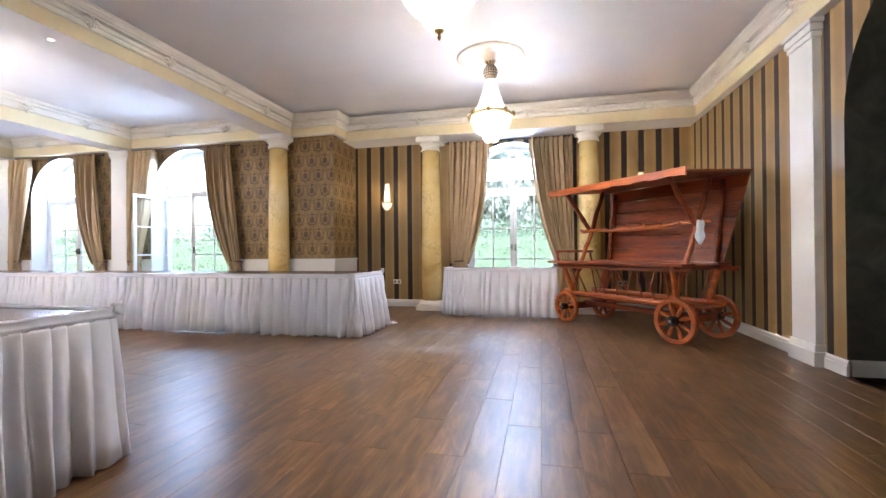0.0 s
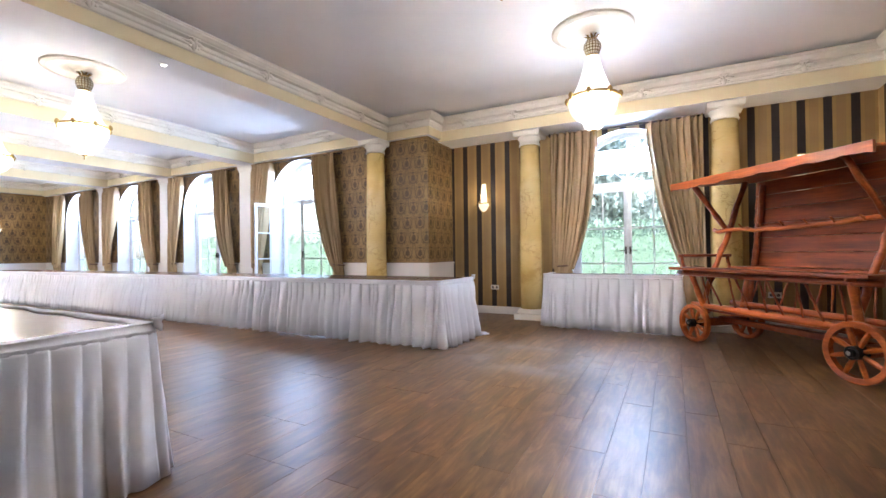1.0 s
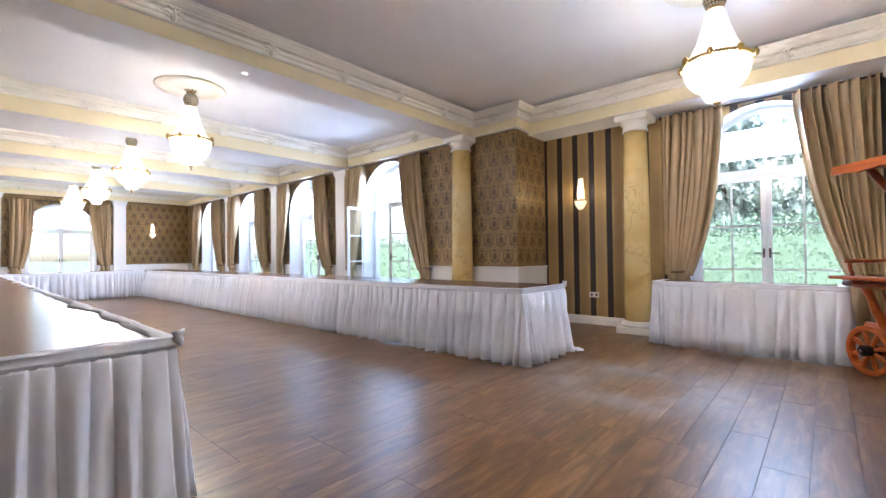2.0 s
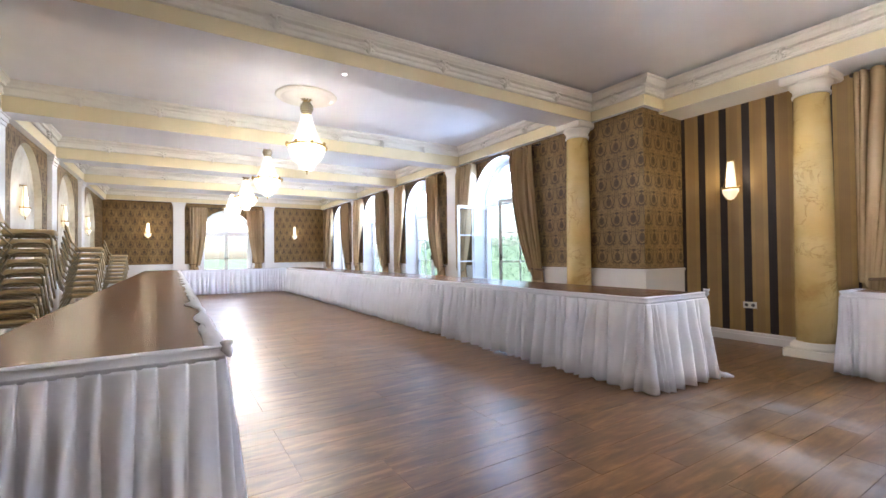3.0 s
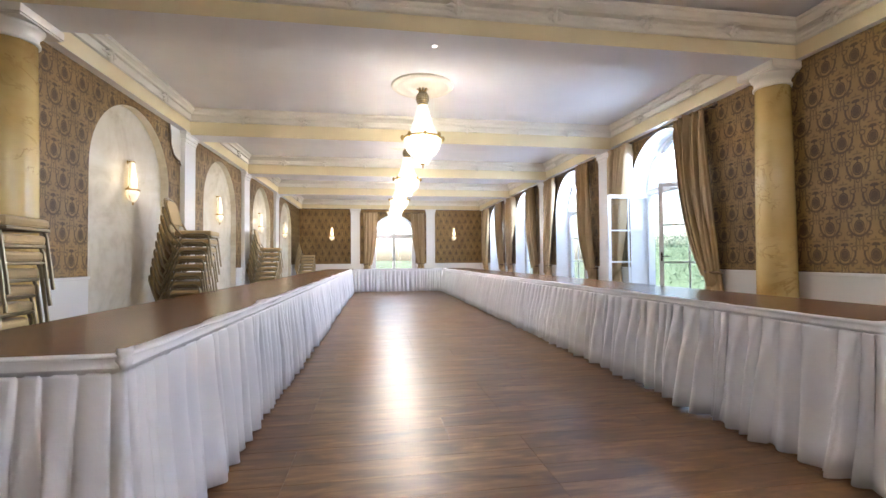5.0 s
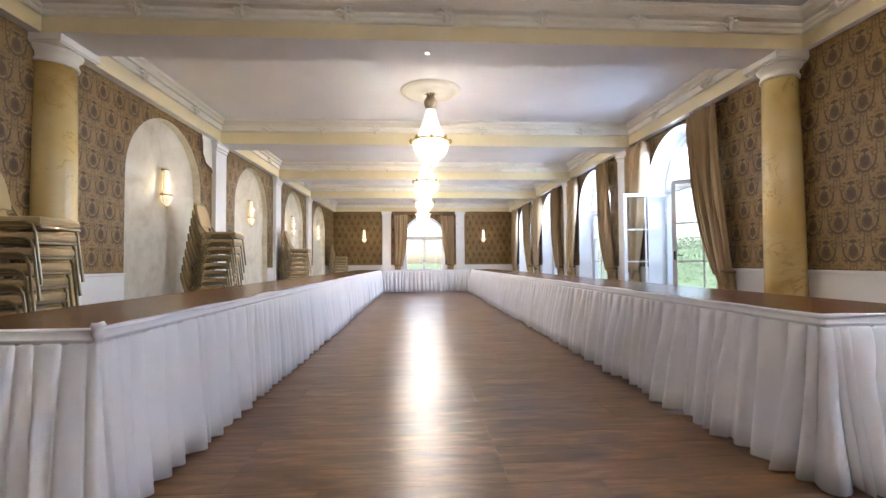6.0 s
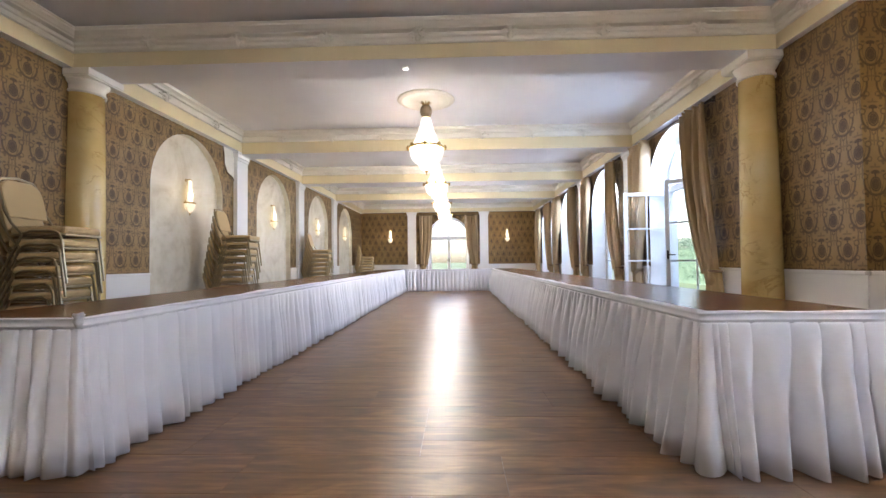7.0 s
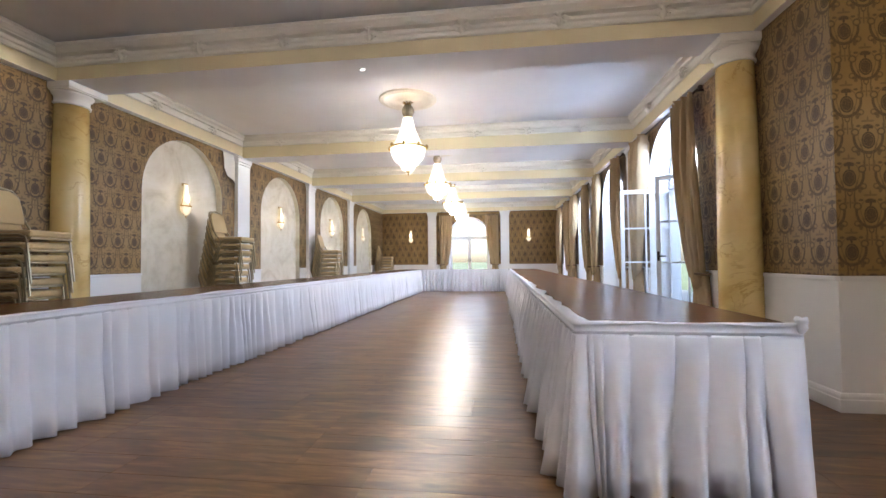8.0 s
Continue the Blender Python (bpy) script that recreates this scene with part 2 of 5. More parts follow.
def cloth(name, color, rough=0.8, sheen=0.2, thin=0.0):
    k = Mat(name, color, rough)
    x, y, z = k.xyz()
    big = k.noise(2.0, 3)
    k.color(k.ramp(big, (0.3, tuple(c * 0.93 for c in color)), (0.7, color)))
    k.b.inputs["Sheen Weight"].default_value = sheen
    if thin:
        # daylight from behind shows through the linen
        tr, mx = k.t.nodes.new("ShaderNodeBsdfTranslucent"), k.t.nodes.new("ShaderNodeMixShader")
        tr.inputs["Color"].default_value = (*color, 1)
        mx.inputs[0].default_value = thin
        k.link(k.b.outputs[0], mx.inputs[1])
        k.link(tr.outputs[0], mx.inputs[2])
        k.link(mx.outputs[0], k.t.nodes["Material Output"].inputs["Surface"])
    return k.bump(k.noise(260, 2) + k.noise(10, 4) * 12, 0.25, 0.001).m


M_SKIRT = cloth("white table linen", (0.78, 0.80, 0.865), thin=0.06)
M_CURTAIN = cloth("gold brown satin", (0.46, 0.335, 0.190), 0.25, 0.0)
M_TASSEL = cloth("brown cord", (0.16, 0.095, 0.05), 0.7)
M_SEAT = cloth("beige upholstery", (0.53, 0.39, 0.19), 0.75)
M_TUBE = Mat("gold grey painted steel", (0.36, 0.30, 0.19), 0.32, 0.85).m
M_BRASS = Mat("aged brass", (0.40, 0.27, 0.10), 0.32, 1.0).m
M_ROD = Mat("dark curtain rod", (0.045, 0.03, 0.022), 0.4, 0.4).m
M_FRAME = painted("white window frame", (0.80, 0.81, 0.82), 0.35, 0.02)
M_SOCKET = Mat("white plastic", (0.75, 0.73, 0.68), 0.35).m
M_CAP = Mat("lamp cap", (0.7, 0.7, 0.7), 0.3, 0.6).m
M_LEGS = Mat("table leg steel", (0.12, 0.12, 0.125), 0.4, 0.7).m

k = Mat("window glass", (1, 1, 1), 0.02)
k.b.inputs["Transmission Weight"].default_value = 1.0
k.b.inputs["IOR"].default_value = 1.35
M_GLASS = k.m


def lit_glass(name, color, strength):
    k = Mat(name, (0.9, 0.88, 0.82), 0.15)
    x, y, z = k.xyz()
    ang = y.op("ARCTAN2", x)
    beads = (ang * 22.0).sin().abs() * ((z * 190.0).sin().abs() * 0.5 + 0.5)
    k.b.inputs["Emission Color"].default_value = (*color, 1)
    k.link(beads * (strength * 0.7) + strength * 0.5, k.b.inputs["Emission Strength"])
    return k.m


M_LIT = lit_glass("lit crystal beads", (1.0, 0.92, 0.82), CRYSTAL)
M_CANDLE = lit_glass("lit sconce crystal", (1.0, 0.76, 0.42), CANDLE)
M_SPOT = Mat("lit spot lens", (0.9, 0.9, 0.9), 0.3).emit((1, 0.95, 0.85), 0.4).m


def make_ball():
    k = Mat("crystal ball beads", (0.62, 0.52, 0.34), 0.18, 0.4)
    x, y, z = k.xyz()
    bead = (y.op("ARCTAN2", x) * 9.0).sin().abs() * (z * 110.0).sin().abs()
    k.color(k.ramp(bead, (0.15, (0.22, 0.15, 0.06)), (0.6, (0.72, 0.64, 0.48))))
    return k.bump(bead, 0.6, 0.006).m


M_BALL = make_ball()


# ---- mesh helpers ----
def part(name, bm, material, parent=None, label="", smooth=False, bevel=0.0):
    me = bpy.data.meshes.new(name)
    bmesh.ops.recalc_face_normals(bm, faces=bm.faces[:])
    for f in bm.faces:
        f.smooth = smooth
    bm.to_mesh(me)
    bm.free()
    for mm in (material if isinstance(material, (list, tuple)) else [material]):
        me.materials.append(mm)
    ob = new(name, me)
    if parent:
        ob.parent = parent
    if bevel:
        b = ob.modifiers.new("edge", "BEVEL")
        b.width, b.segments, b.limit_method = bevel, 2, "ANGLE"
    return tagged(ob, label)


def again(ob, m=Matrix(), parent=None):
    """One more piece on the same mesh."""
    o = ob.copy()
    scene.collection.objects.link(o)
    o.parent = parent or ob.parent
    o.matrix_basis = m
    return o


def empty(name, m=Matrix()):
    e = new(name)
    e.empty_display_size = 0.1
    e.matrix_basis = m
    return e


def box(bm, x0, x1, y0, y1, z0, z1, m=None):
    vs = [bm.verts.new(m @ Vector(p) if m else p) for p in
          ((x0, y0, z0), (x1, y0, z0), (x1, y1, z0), (x0, y1, z0), (x0, y0, z1), (x1, y0, z1), (x1, y1, z1), (x0, y1, z1))]
    for f in ((0, 3, 2, 1), (4, 5, 6, 7), (0, 1, 5, 4), (1, 2, 6, 5), (2, 3, 7, 6), (3, 0, 4, 7)):
        bm.faces.new([vs[i] for i in f])
    return bm


def boxes(*rows):
    bm = bmesh.new()
    for r in rows:
        box(bm, *r)
    return bm


def lathe(bm, prof, n=32, at=(0, 0, 0), squash=1.0):
    rings = []
    for r, z in prof:
        if r < 1e-5:
            rings.append([bm.verts.new((at[0], at[1], at[2] + z))])
        else:
            rings.append([bm.verts.new((at[0] + r * math.cos(2 * math.pi * i / n), at[1] + squash * r * math.sin(2 * math.pi * i / n), at[2] + z)) for i in range(n)])
    for a, b in zip(rings, rings[1:]):
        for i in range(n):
            j = (i + 1) % n
            q = [a[i % len(a)], a[j % len(a)], b[j % len(b)], b[i % len(b)]]
            q = list(dict.fromkeys(q))
            if len(q) > 2:
                bm.faces.new(q)
    for ring in (rings[0], rings[-1]):
        if len(ring) > 2:
            bm.faces.new(ring)
    return bm


def tube(bm, pts, r, n=8, closed=False, taper=None):
    pts = [Vector(p) for p in pts]
    rings, up = [], None
    N = len(pts)
    for i, p in enumerate(pts):
        a = pts[(i - 1) % N] if (closed or i) else p
        b = pts[(i + 1) % N] if (closed or i < N - 1) else p
        d = (b - a).normalized()
        if up is None:
            up = d.orthogonal().normalized()
        up = (up - d * up.dot(d)).normalized()
        s = d.cross(up)
        rr = r * (taper[i] if taper else 1)
        rings.append([bm.verts.new(p + (up * math.cos(2 * math.pi * j / n) + s * math.sin(2 * math.pi * j / n)) * rr) for j in range(n)])
    for i in range(N if closed else N - 1):
        a, b = rings[i], rings[(i + 1) % N]
        for j in range(n):
            bm.faces.new((a[j], a[(j + 1) % n], b[(j + 1) % n], b[j]))
    if not closed:
        bm.faces.new(rings[0])
        bm.faces.new(rings[-1])
    return bm


def ring_pts(r, z, n=24, at=(0, 0)):
    return [(at[0] + r * math.cos(2 * math.pi * i / n), at[1] + r * math.sin(2 * math.pi * i / n), z) for i in range(n)]


def sweep(bm, path, prof, closed=False):
    """Moulding along a plan path; the room lies to the left. prof: closed outline of (distance into the room, z)."""
    path = [Vector(p) for p in path]
    N, cols = len(path), []
    for i, p in enumerate(path):
        dirs = []
        if closed or i:
            dirs.append((p - path[i - 1]).normalized())
        if closed or i < N - 1:
            dirs.append((path[(i + 1) % N] - p).normalized())
        ns = [Vector((-d.y, d.x)) for d in dirs]
        m = ns[0] if len(ns) == 1 else (ns[0] + ns[1]) / (1 + ns[0].dot(ns[1]))
        cols.append([bm.verts.new((p.x + m.x * d, p.y + m.y * d, z)) for d, z in prof])
    n = len(prof)
    for i in range(N if closed else N - 1):
        a, b = cols[i], cols[(i + 1) % N]
        for j in range(n):
            bm.faces.new((a[j], a[(j + 1) % n], b[(j + 1) % n], b[j]))
    if not closed:
        bm.faces.new(cols[0])
        bm.faces.new(cols[-1])
    return bm


def arch_wall(s0, s1, z0, z1, thick, openings, m, seg=24):
    """Wall in (s, d, z), d from 0 (room side) to thick. openings: centre, half width, sill, spring. Reveal faces take material 1."""
    bm = bmesh.new()

    def quad(pts, mi=0):
        f = bm.faces.new([bm.verts.new(m @ Vector(p)) for p in pts])
        f.material_index = mi

    def both(a):
        quad([(s, 0, z) for s, z in a])
        quad([(s, thick, z) for s, z in reversed(a)])
    cur = s0
    for c, h, sill, spring in sorted(openings):
        both([(cur, z0), (c - h, z0), (c - h, z1), (cur, z1)])
        if sill > z0 + 0.001:
            both([(c - h, z0), (c + h, z0), (c + h, sill), (c - h, sill)])
            quad([(c - h, 0, sill), (c + h, 0, sill), (c + h, thick, sill), (c - h, thick, sill)], 1)
        for s in (c - h, c + h):
            quad([(s, 0, sill), (s, thick, sill), (s, thick, spring), (s, 0, spring)], 1)
        arc = [(c - h * math.cos(math.pi * i / seg), spring + h * math.sin(math.pi * i / seg)) for i in range(seg + 1)]
        for (sa, za), (sb, zb) in zip(arc, arc[1:]):
            both([(sa, za), (sb, zb), (sb, z1), (sa, z1)])
            quad([(sa, 0, za), (sb, 0, zb), (sb, thick, zb), (sa, thick, za)], 1)
        cur = c + h
    both([(cur, z0), (s1, z0), (s1, z1), (cur, z1)])
    for z in (z0, z1):
        quad([(s0, 0, z), (s1, 0, z), (s1, thick, z), (s0, thick, z)])
    for s in (s0, s1):
        quad([(s, 0, z0), (s, thick, z0), (s, thick, z1), (s, 0, z1)])
    bmesh.ops.remove_doubles(bm, verts=bm.verts[:], dist=1e-4)
    return bm


def plan(ox, oy, sx, sy, dx, dy):
    """Matrix from (s, d, z) to the world: s runs along (sx, sy), d along (dx, dy)."""
    return Matrix(((sx, dx, 0, ox), (sy, dy, 0, oy), (0, 0, 1, 0), (0, 0, 0, 1)))


N_WALL = plan(0, Y_N, 1, 0, 0, 1)
S_WALL = plan(0, Y_S, 1, 0, 0, -1)
W_WALL = plan(X_W, 0, 0, 1, -1, 0)
BAY_WALL = plan(0, Y_BAY, 1, 0, 0, 1)
E_WALL = plan(X_E, 0, 0, 1, 1, 0)


def structure(ob, label, category):
    return tagged(ob, label, category, kind="structure")


# ---- large structure ----
SILL, SPRING, HALF = 0.30, 2.14, 0.84
floor = structure(part("floor", boxes((-18.3, 3.6, -3.0, 8.3, -0.15, -0.006)), M_GAP), "dark walnut laminate plank floor with a satin gloss", "floor")
structure(part("ceiling", boxes((-18.3, -4.45, -3.0, 8.3, CEIL, CEIL + 0.3)), M_CEIL), "smooth white painted hall ceiling", "ceiling")
structure(part("ceiling_front", boxes((-4.45, 3.6, -3.0, 8.3, CEIL_FRONT, CEIL_FRONT + 0.2)), M_CEIL), "smooth white painted ceiling of the front room", "ceiling")

structure(part("wall_north", arch_wall(-18.3, -4.28, 0, CEIL, 0.45, [(x, HALF, SILL, SPRING) for x in WIN_X], N_WALL), [M_DAMASK, M_REVEAL]),
          "brown damask papered wall with deep arched windows", "wall")
structure(part("wall_south", arch_wall(-18.3, -3.49, 0, CEIL, 0.10, [(x, 0.86, 0.0, 2.08) for x in NICHE_X], S_WALL), [M_DAMASK, M_PLASTER]),
          "brown damask papered wall with arched niches", "wall")
structure(part("niche_back", boxes((-18.3, -3.49, Y_S - 0.45, Y_S - 0.102, 0, CEIL)), M_PLASTER), "marbled cream plaster back of the niches", "wall")
structure(part("wall_west", arch_wall(Y_S - 0.4, Y_N + 0.4, 0, CEIL, 0.45, [(3.27, 0.84, SILL, 2.0)], W_WALL), [M_DAMASK, M_REVEAL]),
          "brown damask papered end wall with an arched window", "wall")
structure(part("pier_north", boxes((-4.28, X_PIER, 6.79, 8.2, 0, CEIL_FRONT)), M_DAMASK), "brown damask papered projecting pier", "wall")
structure(part("wall_bay", arch_wall(X_PIER, X_E + 0.5, 0, CEIL_FRONT, 0.45, [(-0.53, 0.84, 0.12, 2.10)], BAY_WALL), [M_STRIPE, M_REVEAL]),
          "gold and black striped papered wall with an arched window", "wall")
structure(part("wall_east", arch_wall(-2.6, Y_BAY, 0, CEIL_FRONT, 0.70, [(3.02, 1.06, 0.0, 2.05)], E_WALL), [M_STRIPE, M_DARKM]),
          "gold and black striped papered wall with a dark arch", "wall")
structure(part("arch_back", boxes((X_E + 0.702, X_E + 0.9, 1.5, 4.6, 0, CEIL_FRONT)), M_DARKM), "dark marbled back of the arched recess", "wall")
structure(part("wall_back", boxes((-3.69, X_E, -2.8, -2.6, 0, CEIL_FRONT)), M_STRIPE), "gold and black striped papered wall", "wall")
structure(part("wall_return", boxes((-3.69, -3.49, -2.6, Y_S - 0.45, 0, CEIL_FRONT)), M_DAMASK), "brown damask papered wall return", "wall")

# beams and entablature bands
def beam(name, bm):
    """Cream sides and a white painted underside."""
    bmesh.ops.recalc_face_normals(bm, faces=bm.faces[:])
    for f in bm.faces:
        f.material_index = 1 if f.normal.z < -0.5 else 0
    return part(name, bm, [M_CREAM, M_CEIL])


bm = boxes((-4.68, -4.25, Y_S, Y_N, Z_BEAM, CEIL - 0.002), (-4.445, -4.25, Y_S, Y_N, CEIL - 0.002, CEIL_FRONT - 0.002))
structure(beam("beam_front", bm), "cream painted ceiling beam carried by columns", "beam")
for x in BEAM_X:
    structure(beam("beam_cross", boxes((x - 0.2, x + 0.2, Y_S + 0.1, Y_N - 0.1, 3.0, CEIL - 0.002))), "cream painted ceiling beam across the hall", "beam")
structure(beam("beam_north", boxes((X_W + 0.1, -4.68, Y_N - 0.10, Y_N, Z_BEAM, CEIL - 0.002))), "cream painted band above the windows", "beam")
structure(beam("beam_south", boxes((X_W + 0.1, -4.68, Y_S, Y_S + 0.10, Z_BEAM, CEIL - 0.002), (-4.25, -3.49, Y_S, Y_S + 0.10, Z_BEAM, CEIL_FRONT - 0.002))), "cream painted band above the niches", "beam")
structure(beam("beam_west", boxes((X_W, X_W + 0.1, Y_S, Y_N, 3.06, CEIL - 0.002))), "cream painted band on the end wall", "beam")
structure(beam("beam_pier", boxes((-4.25, X_PIER + 0.07, 6.72, 6.788, Z_BEAM, CEIL_FRONT - 0.002), (X_PIER + 0.002, X_PIER + 0.07, 6.79, 7.15, Z_BEAM, CEIL_FRONT - 0.002))), "cream painted band around the pier", "beam")
structure(beam("beam_bay", boxes((X_PIER + 0.002, X_E - 0.002, 7.15, Y_BAY - 0.002, 3.0, CEIL_FRONT - 0.002))), "cream painted entablature over the window bay", "beam")
structure(beam("beam_east", boxes((X_E - 0.09, X_E - 0.002, -2.598, 7.148, 3.0, CEIL_FRONT - 0.002))), "cream painted band on the striped wall", "beam")

# cornices: fillet, recess and a cyma under the ceiling
BIG = [(0.0, 3.172), (0.030, 3.175), (0.040, 3.192), (0.028, 3.199), (0.030, 3.220), (0.044, 3.225), (0.050, 3.236), (0.048, 3.248), (0.012, 3.254), (0.008, 3.286), (0.070, 3.290), (0.076, 3.300), (0.094, 3.310), (0.116, 3.333), (0.123, 3.338), (0.123, 3.360), (0.132, 3.363), (0.132, 3.376), (0.0, 3.380)]
SMALL = [(0.0, 3.205), (0.028, 3.21), (0.032, 3.228), (0.02, 3.234), (0.02, 3.285), (0.016, 3.29), (0.016, 3.305), (0.05, 3.31), (0.06, 3.335), (0.09, 3.355), (0.105, 3.36), (0.108, 3.396), (0.0, 3.396)]
FRONT_PATH = [(X_E - 0.09, -2.6), (X_E - 0.09, 7.15), (X_PIER + 0.07, 7.15), (X_PIER + 0.07, 6.72), (-4.25, 6.72), (-4.25, Y_S + 0.1), (-3.49, Y_S + 0.1)]


def bracket_mesh():
    """Acanthus bracket: a flared head, a swelling leaf and two spread side leaves; local y into the room."""
    bm = bmesh.new()
    lathe(bm, [(0.0, -0.035), (0.012, -0.03), (0.030, -0.005), (0.036, 0.02), (0.026, 0.048), (0.030, 0.062), (0.048, 0.082), (0.052, 0.092), (0.0, 0.094)], 14, (0, 0.036, 0.0), 0.85)
    for sx in (-1, 1):
        tube(bm, [(sx * 0.015, 0.040, 0.035), (sx * 0.050, 0.046, 0.052), (sx * 0.085, 0.036, 0.044), (sx * 0.125, 0.022, 0.052)], 0.017, 7, taper=[1.1, 1.15, 0.75, 0.15])
        tube(bm, [(sx * 0.020, 0.036, 0.02), (sx * 0.048, 0.038, 0.004), (sx * 0.062, 0.030, 0.018)], 0.012, 6, taper=[1.0, 1.0, 0.4])
        tube(bm, [(sx * 0.016, 0.062, 0.075), (sx * 0.040, 0.068, 0.088), (sx * 0.060, 0.058, 0.080)], 0.012, 6, taper=[1.0, 0.9, 0.3])
    tube(bm, [(0, 0.062, -0.02), (0, 0.072, 0.02), (0, 0.064, 0.07)], 0.009, 6, taper=[0.5, 1.0, 0.7])
    return bm


def cornice(path, prof, closed, spots, scale):
    """spots: (x, y, turn) of the leaf brackets."""
    co = structure(part("cornice", sweep(bmesh.new(), path, prof, closed), M_TRIM), "white stucco cornice with leaf brackets", "cornice")
    first = None
    for x, y, turn in spots:
        m = pose(x, y, 3.205, 0, 0, turn) @ pose(0, 0.012, 0) @ Matrix.Scale(scale, 4)
        if first is None:
            first = part("bracket", bracket_mesh(), M_TRIM, co, smooth=True)
            first.matrix_basis = m
        else:
            again(first, m)
    return co


spots = [(-4.25, 3.27 + 0.897 * i, -90) for i in (-3, -2, -1, 0, 1, 2, 3)]
spots += [(X_PIER - 0.35, 6.72, 180)] + [(x, 7.15, 180) for x in (-3.0, -2.1, -1.2, -0.25, 0.7, 1.5)] + [(X_E - 0.09, y, 90) for y in (6.3, 5.4, 4.5, 3.6, 2.7, 1.8)]
cornice(FRONT_PATH, BIG, False, spots, 1.0)
edges = [(-4.68, BEAM_X[0] + 0.2), (BEAM_X[0] - 0.2, BEAM_X[1] + 0.2), (BEAM_X[1] - 0.2, BEAM_X[2] + 0.2), (BEAM_X[2] - 0.2, X_W + 0.1)]
for xa, xb in edges:
    yn, ys = Y_N - 0.1, Y_S + 0.1
    sp = [(xb, AXIS + 0.89 * i, -90) for i in (-3, -2, -1, 0, 1, 2, 3)]
    sp += [(xa - (xa - xb) * f, yn, 180) for f in (0.3, 0.7)] + [(xa - (xa - xb) * f, ys, 0) for f in (0.3, 0.7)]
    cornice([(xb, ys), (xa, ys), (xa, yn), (xb, yn)], SMALL, True, sp, 1.0)


# columns
def column(x, y, z_top, with_base, r=0.165):
    e = empty("column", pose(x, y, 0))
    H = z_top
    z0 = 0.16 if with_base else 0.0
    bm = lathe(bmesh.new(), [(r * 1.10, z0), (r * 1.12, z0 + 0.4), (r * 1.10, 1.1), (r * 1.04, 2.0), (r * 0.96, H - 0.22)], 40)
    part("shaft", bm, M_MARBLE, e, smooth=True)
    bm = lathe(bmesh.new(), [(r * 0.98, H - 0.22), (r * 1.06, H - 0.215), (r * 1.06, H - 0.195), (r * 0.99, H - 0.19), (r * 1.0, H - 0.14), (r * 1.16, H - 0.11), (r * 1.26, H - 0.07)], 40)
    part("capital", bm, M_TRIM, e, "white moulded capital", smooth=True)
    a = r * 1.36
    part("abacus", boxes((-a, a, -a, a, H - 0.07, H - 0.002), (-a * 0.96, a * 0.96, -a * 0.96, a * 0.96, H - 0.085, H - 0.07)), M_TRIM, e, bevel=0.005)
    if with_base:
        b = r * 1.45
        part("plinth", boxes((-b, b, -b, b, 0.0, 0.085)), M_TRIM, e, bevel=0.006)
        part("base", lathe(bmesh.new(), [(r * 1.40, 0.085), (r * 1.45, 0.105), (r * 1.40, 0.125), (r * 1.24, 0.132), (r * 1.28, 0.15), (r * 1.13, 0.165)], 40), M_TRIM, e, smooth=True)
    return tagged(e, "yellow marbled column with a white capital", "column", "columns", "structure")


column(-4.47, 6.67, Z_BEAM, True, 0.158)
column(-4.47, -0.31, Z_BEAM, True, 0.172)
column(-1.93, 7.40, 3.0, True, 0.157)
column(0.73, 7.40, 3.0, True, 0.157)


def pilaster(m, z_top, w=0.19, d=0.07):
    """White flat pilaster; local x along the wall, y into the room."""
    e = empty("pilaster", m)
    part("shaft", boxes((-w, w, -0.02, d, 0.0, z_top - 0.16)), M_WHITE, e, bevel=0.004)
    part("capital", boxes((-w - 0.012, w + 0.012, -0.02, d + 0.012, z_top - 0.16, z_top - 0.11), (-w - 0.028, w + 0.028, -0.02, d + 0.026, z_top - 0.11, z_top - 0.045), (-w - 0.045, w + 0.045, -0.02, d + 0.04, z_top - 0.045, z_top - 0.003)), M_WHITE, e, bevel=0.006)
    part("foot", boxes((-w - 0.025, w + 0.025, -0.02, d + 0.025, 0.0, 0.13), (-w - 0.014, w + 0.014, -0.02, d + 0.014, 0.13, 0.19)), M_WHITE, e, bevel=0.006)
    return tagged(e, "white painted flat pilaster between panels", "pilaster", "pilasters", "structure")


for x in PIL_N:
    pilaster(pose(x, Y_N, 0, 0, 0, 180), Z_BEAM)
for x in PIL_S:
    pilaster(pose(x, Y_S, 0), Z_BEAM)
for y in (1.76, 4.72):
    pilaster(pose(X_W, y, 0, 0, 0, -90), 3.06, 0.17)
pilaster(pose(X_E, 4.53, 0, 0, 0, 90), 3.0, 0.18)


# torn corner of wallpaper by the first pilaster: bare plaster with a dark curled edge
TORN = ((-7.21, 3.028), (-7.225, 2.90), (-7.25, 2.74), (-7.32, 2.61), (-7.42, 2.575), (-7.50, 2.56), (-7.57, 2.50), (-7.57, 3.028))
bm = bmesh.new()
front = [bm.verts.new((x, Y_S + 0.010, z)) for x, z in TORN]
back = [bm.verts.new((x, Y_S + 0.001, z)) for x, z in TORN]
bm.faces.new(front)
for i in range(len(TORN)):
    j = (i + 1) % len(TORN)
    bm.faces.new((front[i], front[j], back[j], back[i]))
torn = structure(part("bare_plaster", bm, M_TRIM), "bare white plaster where wallpaper has torn away", "plaster")
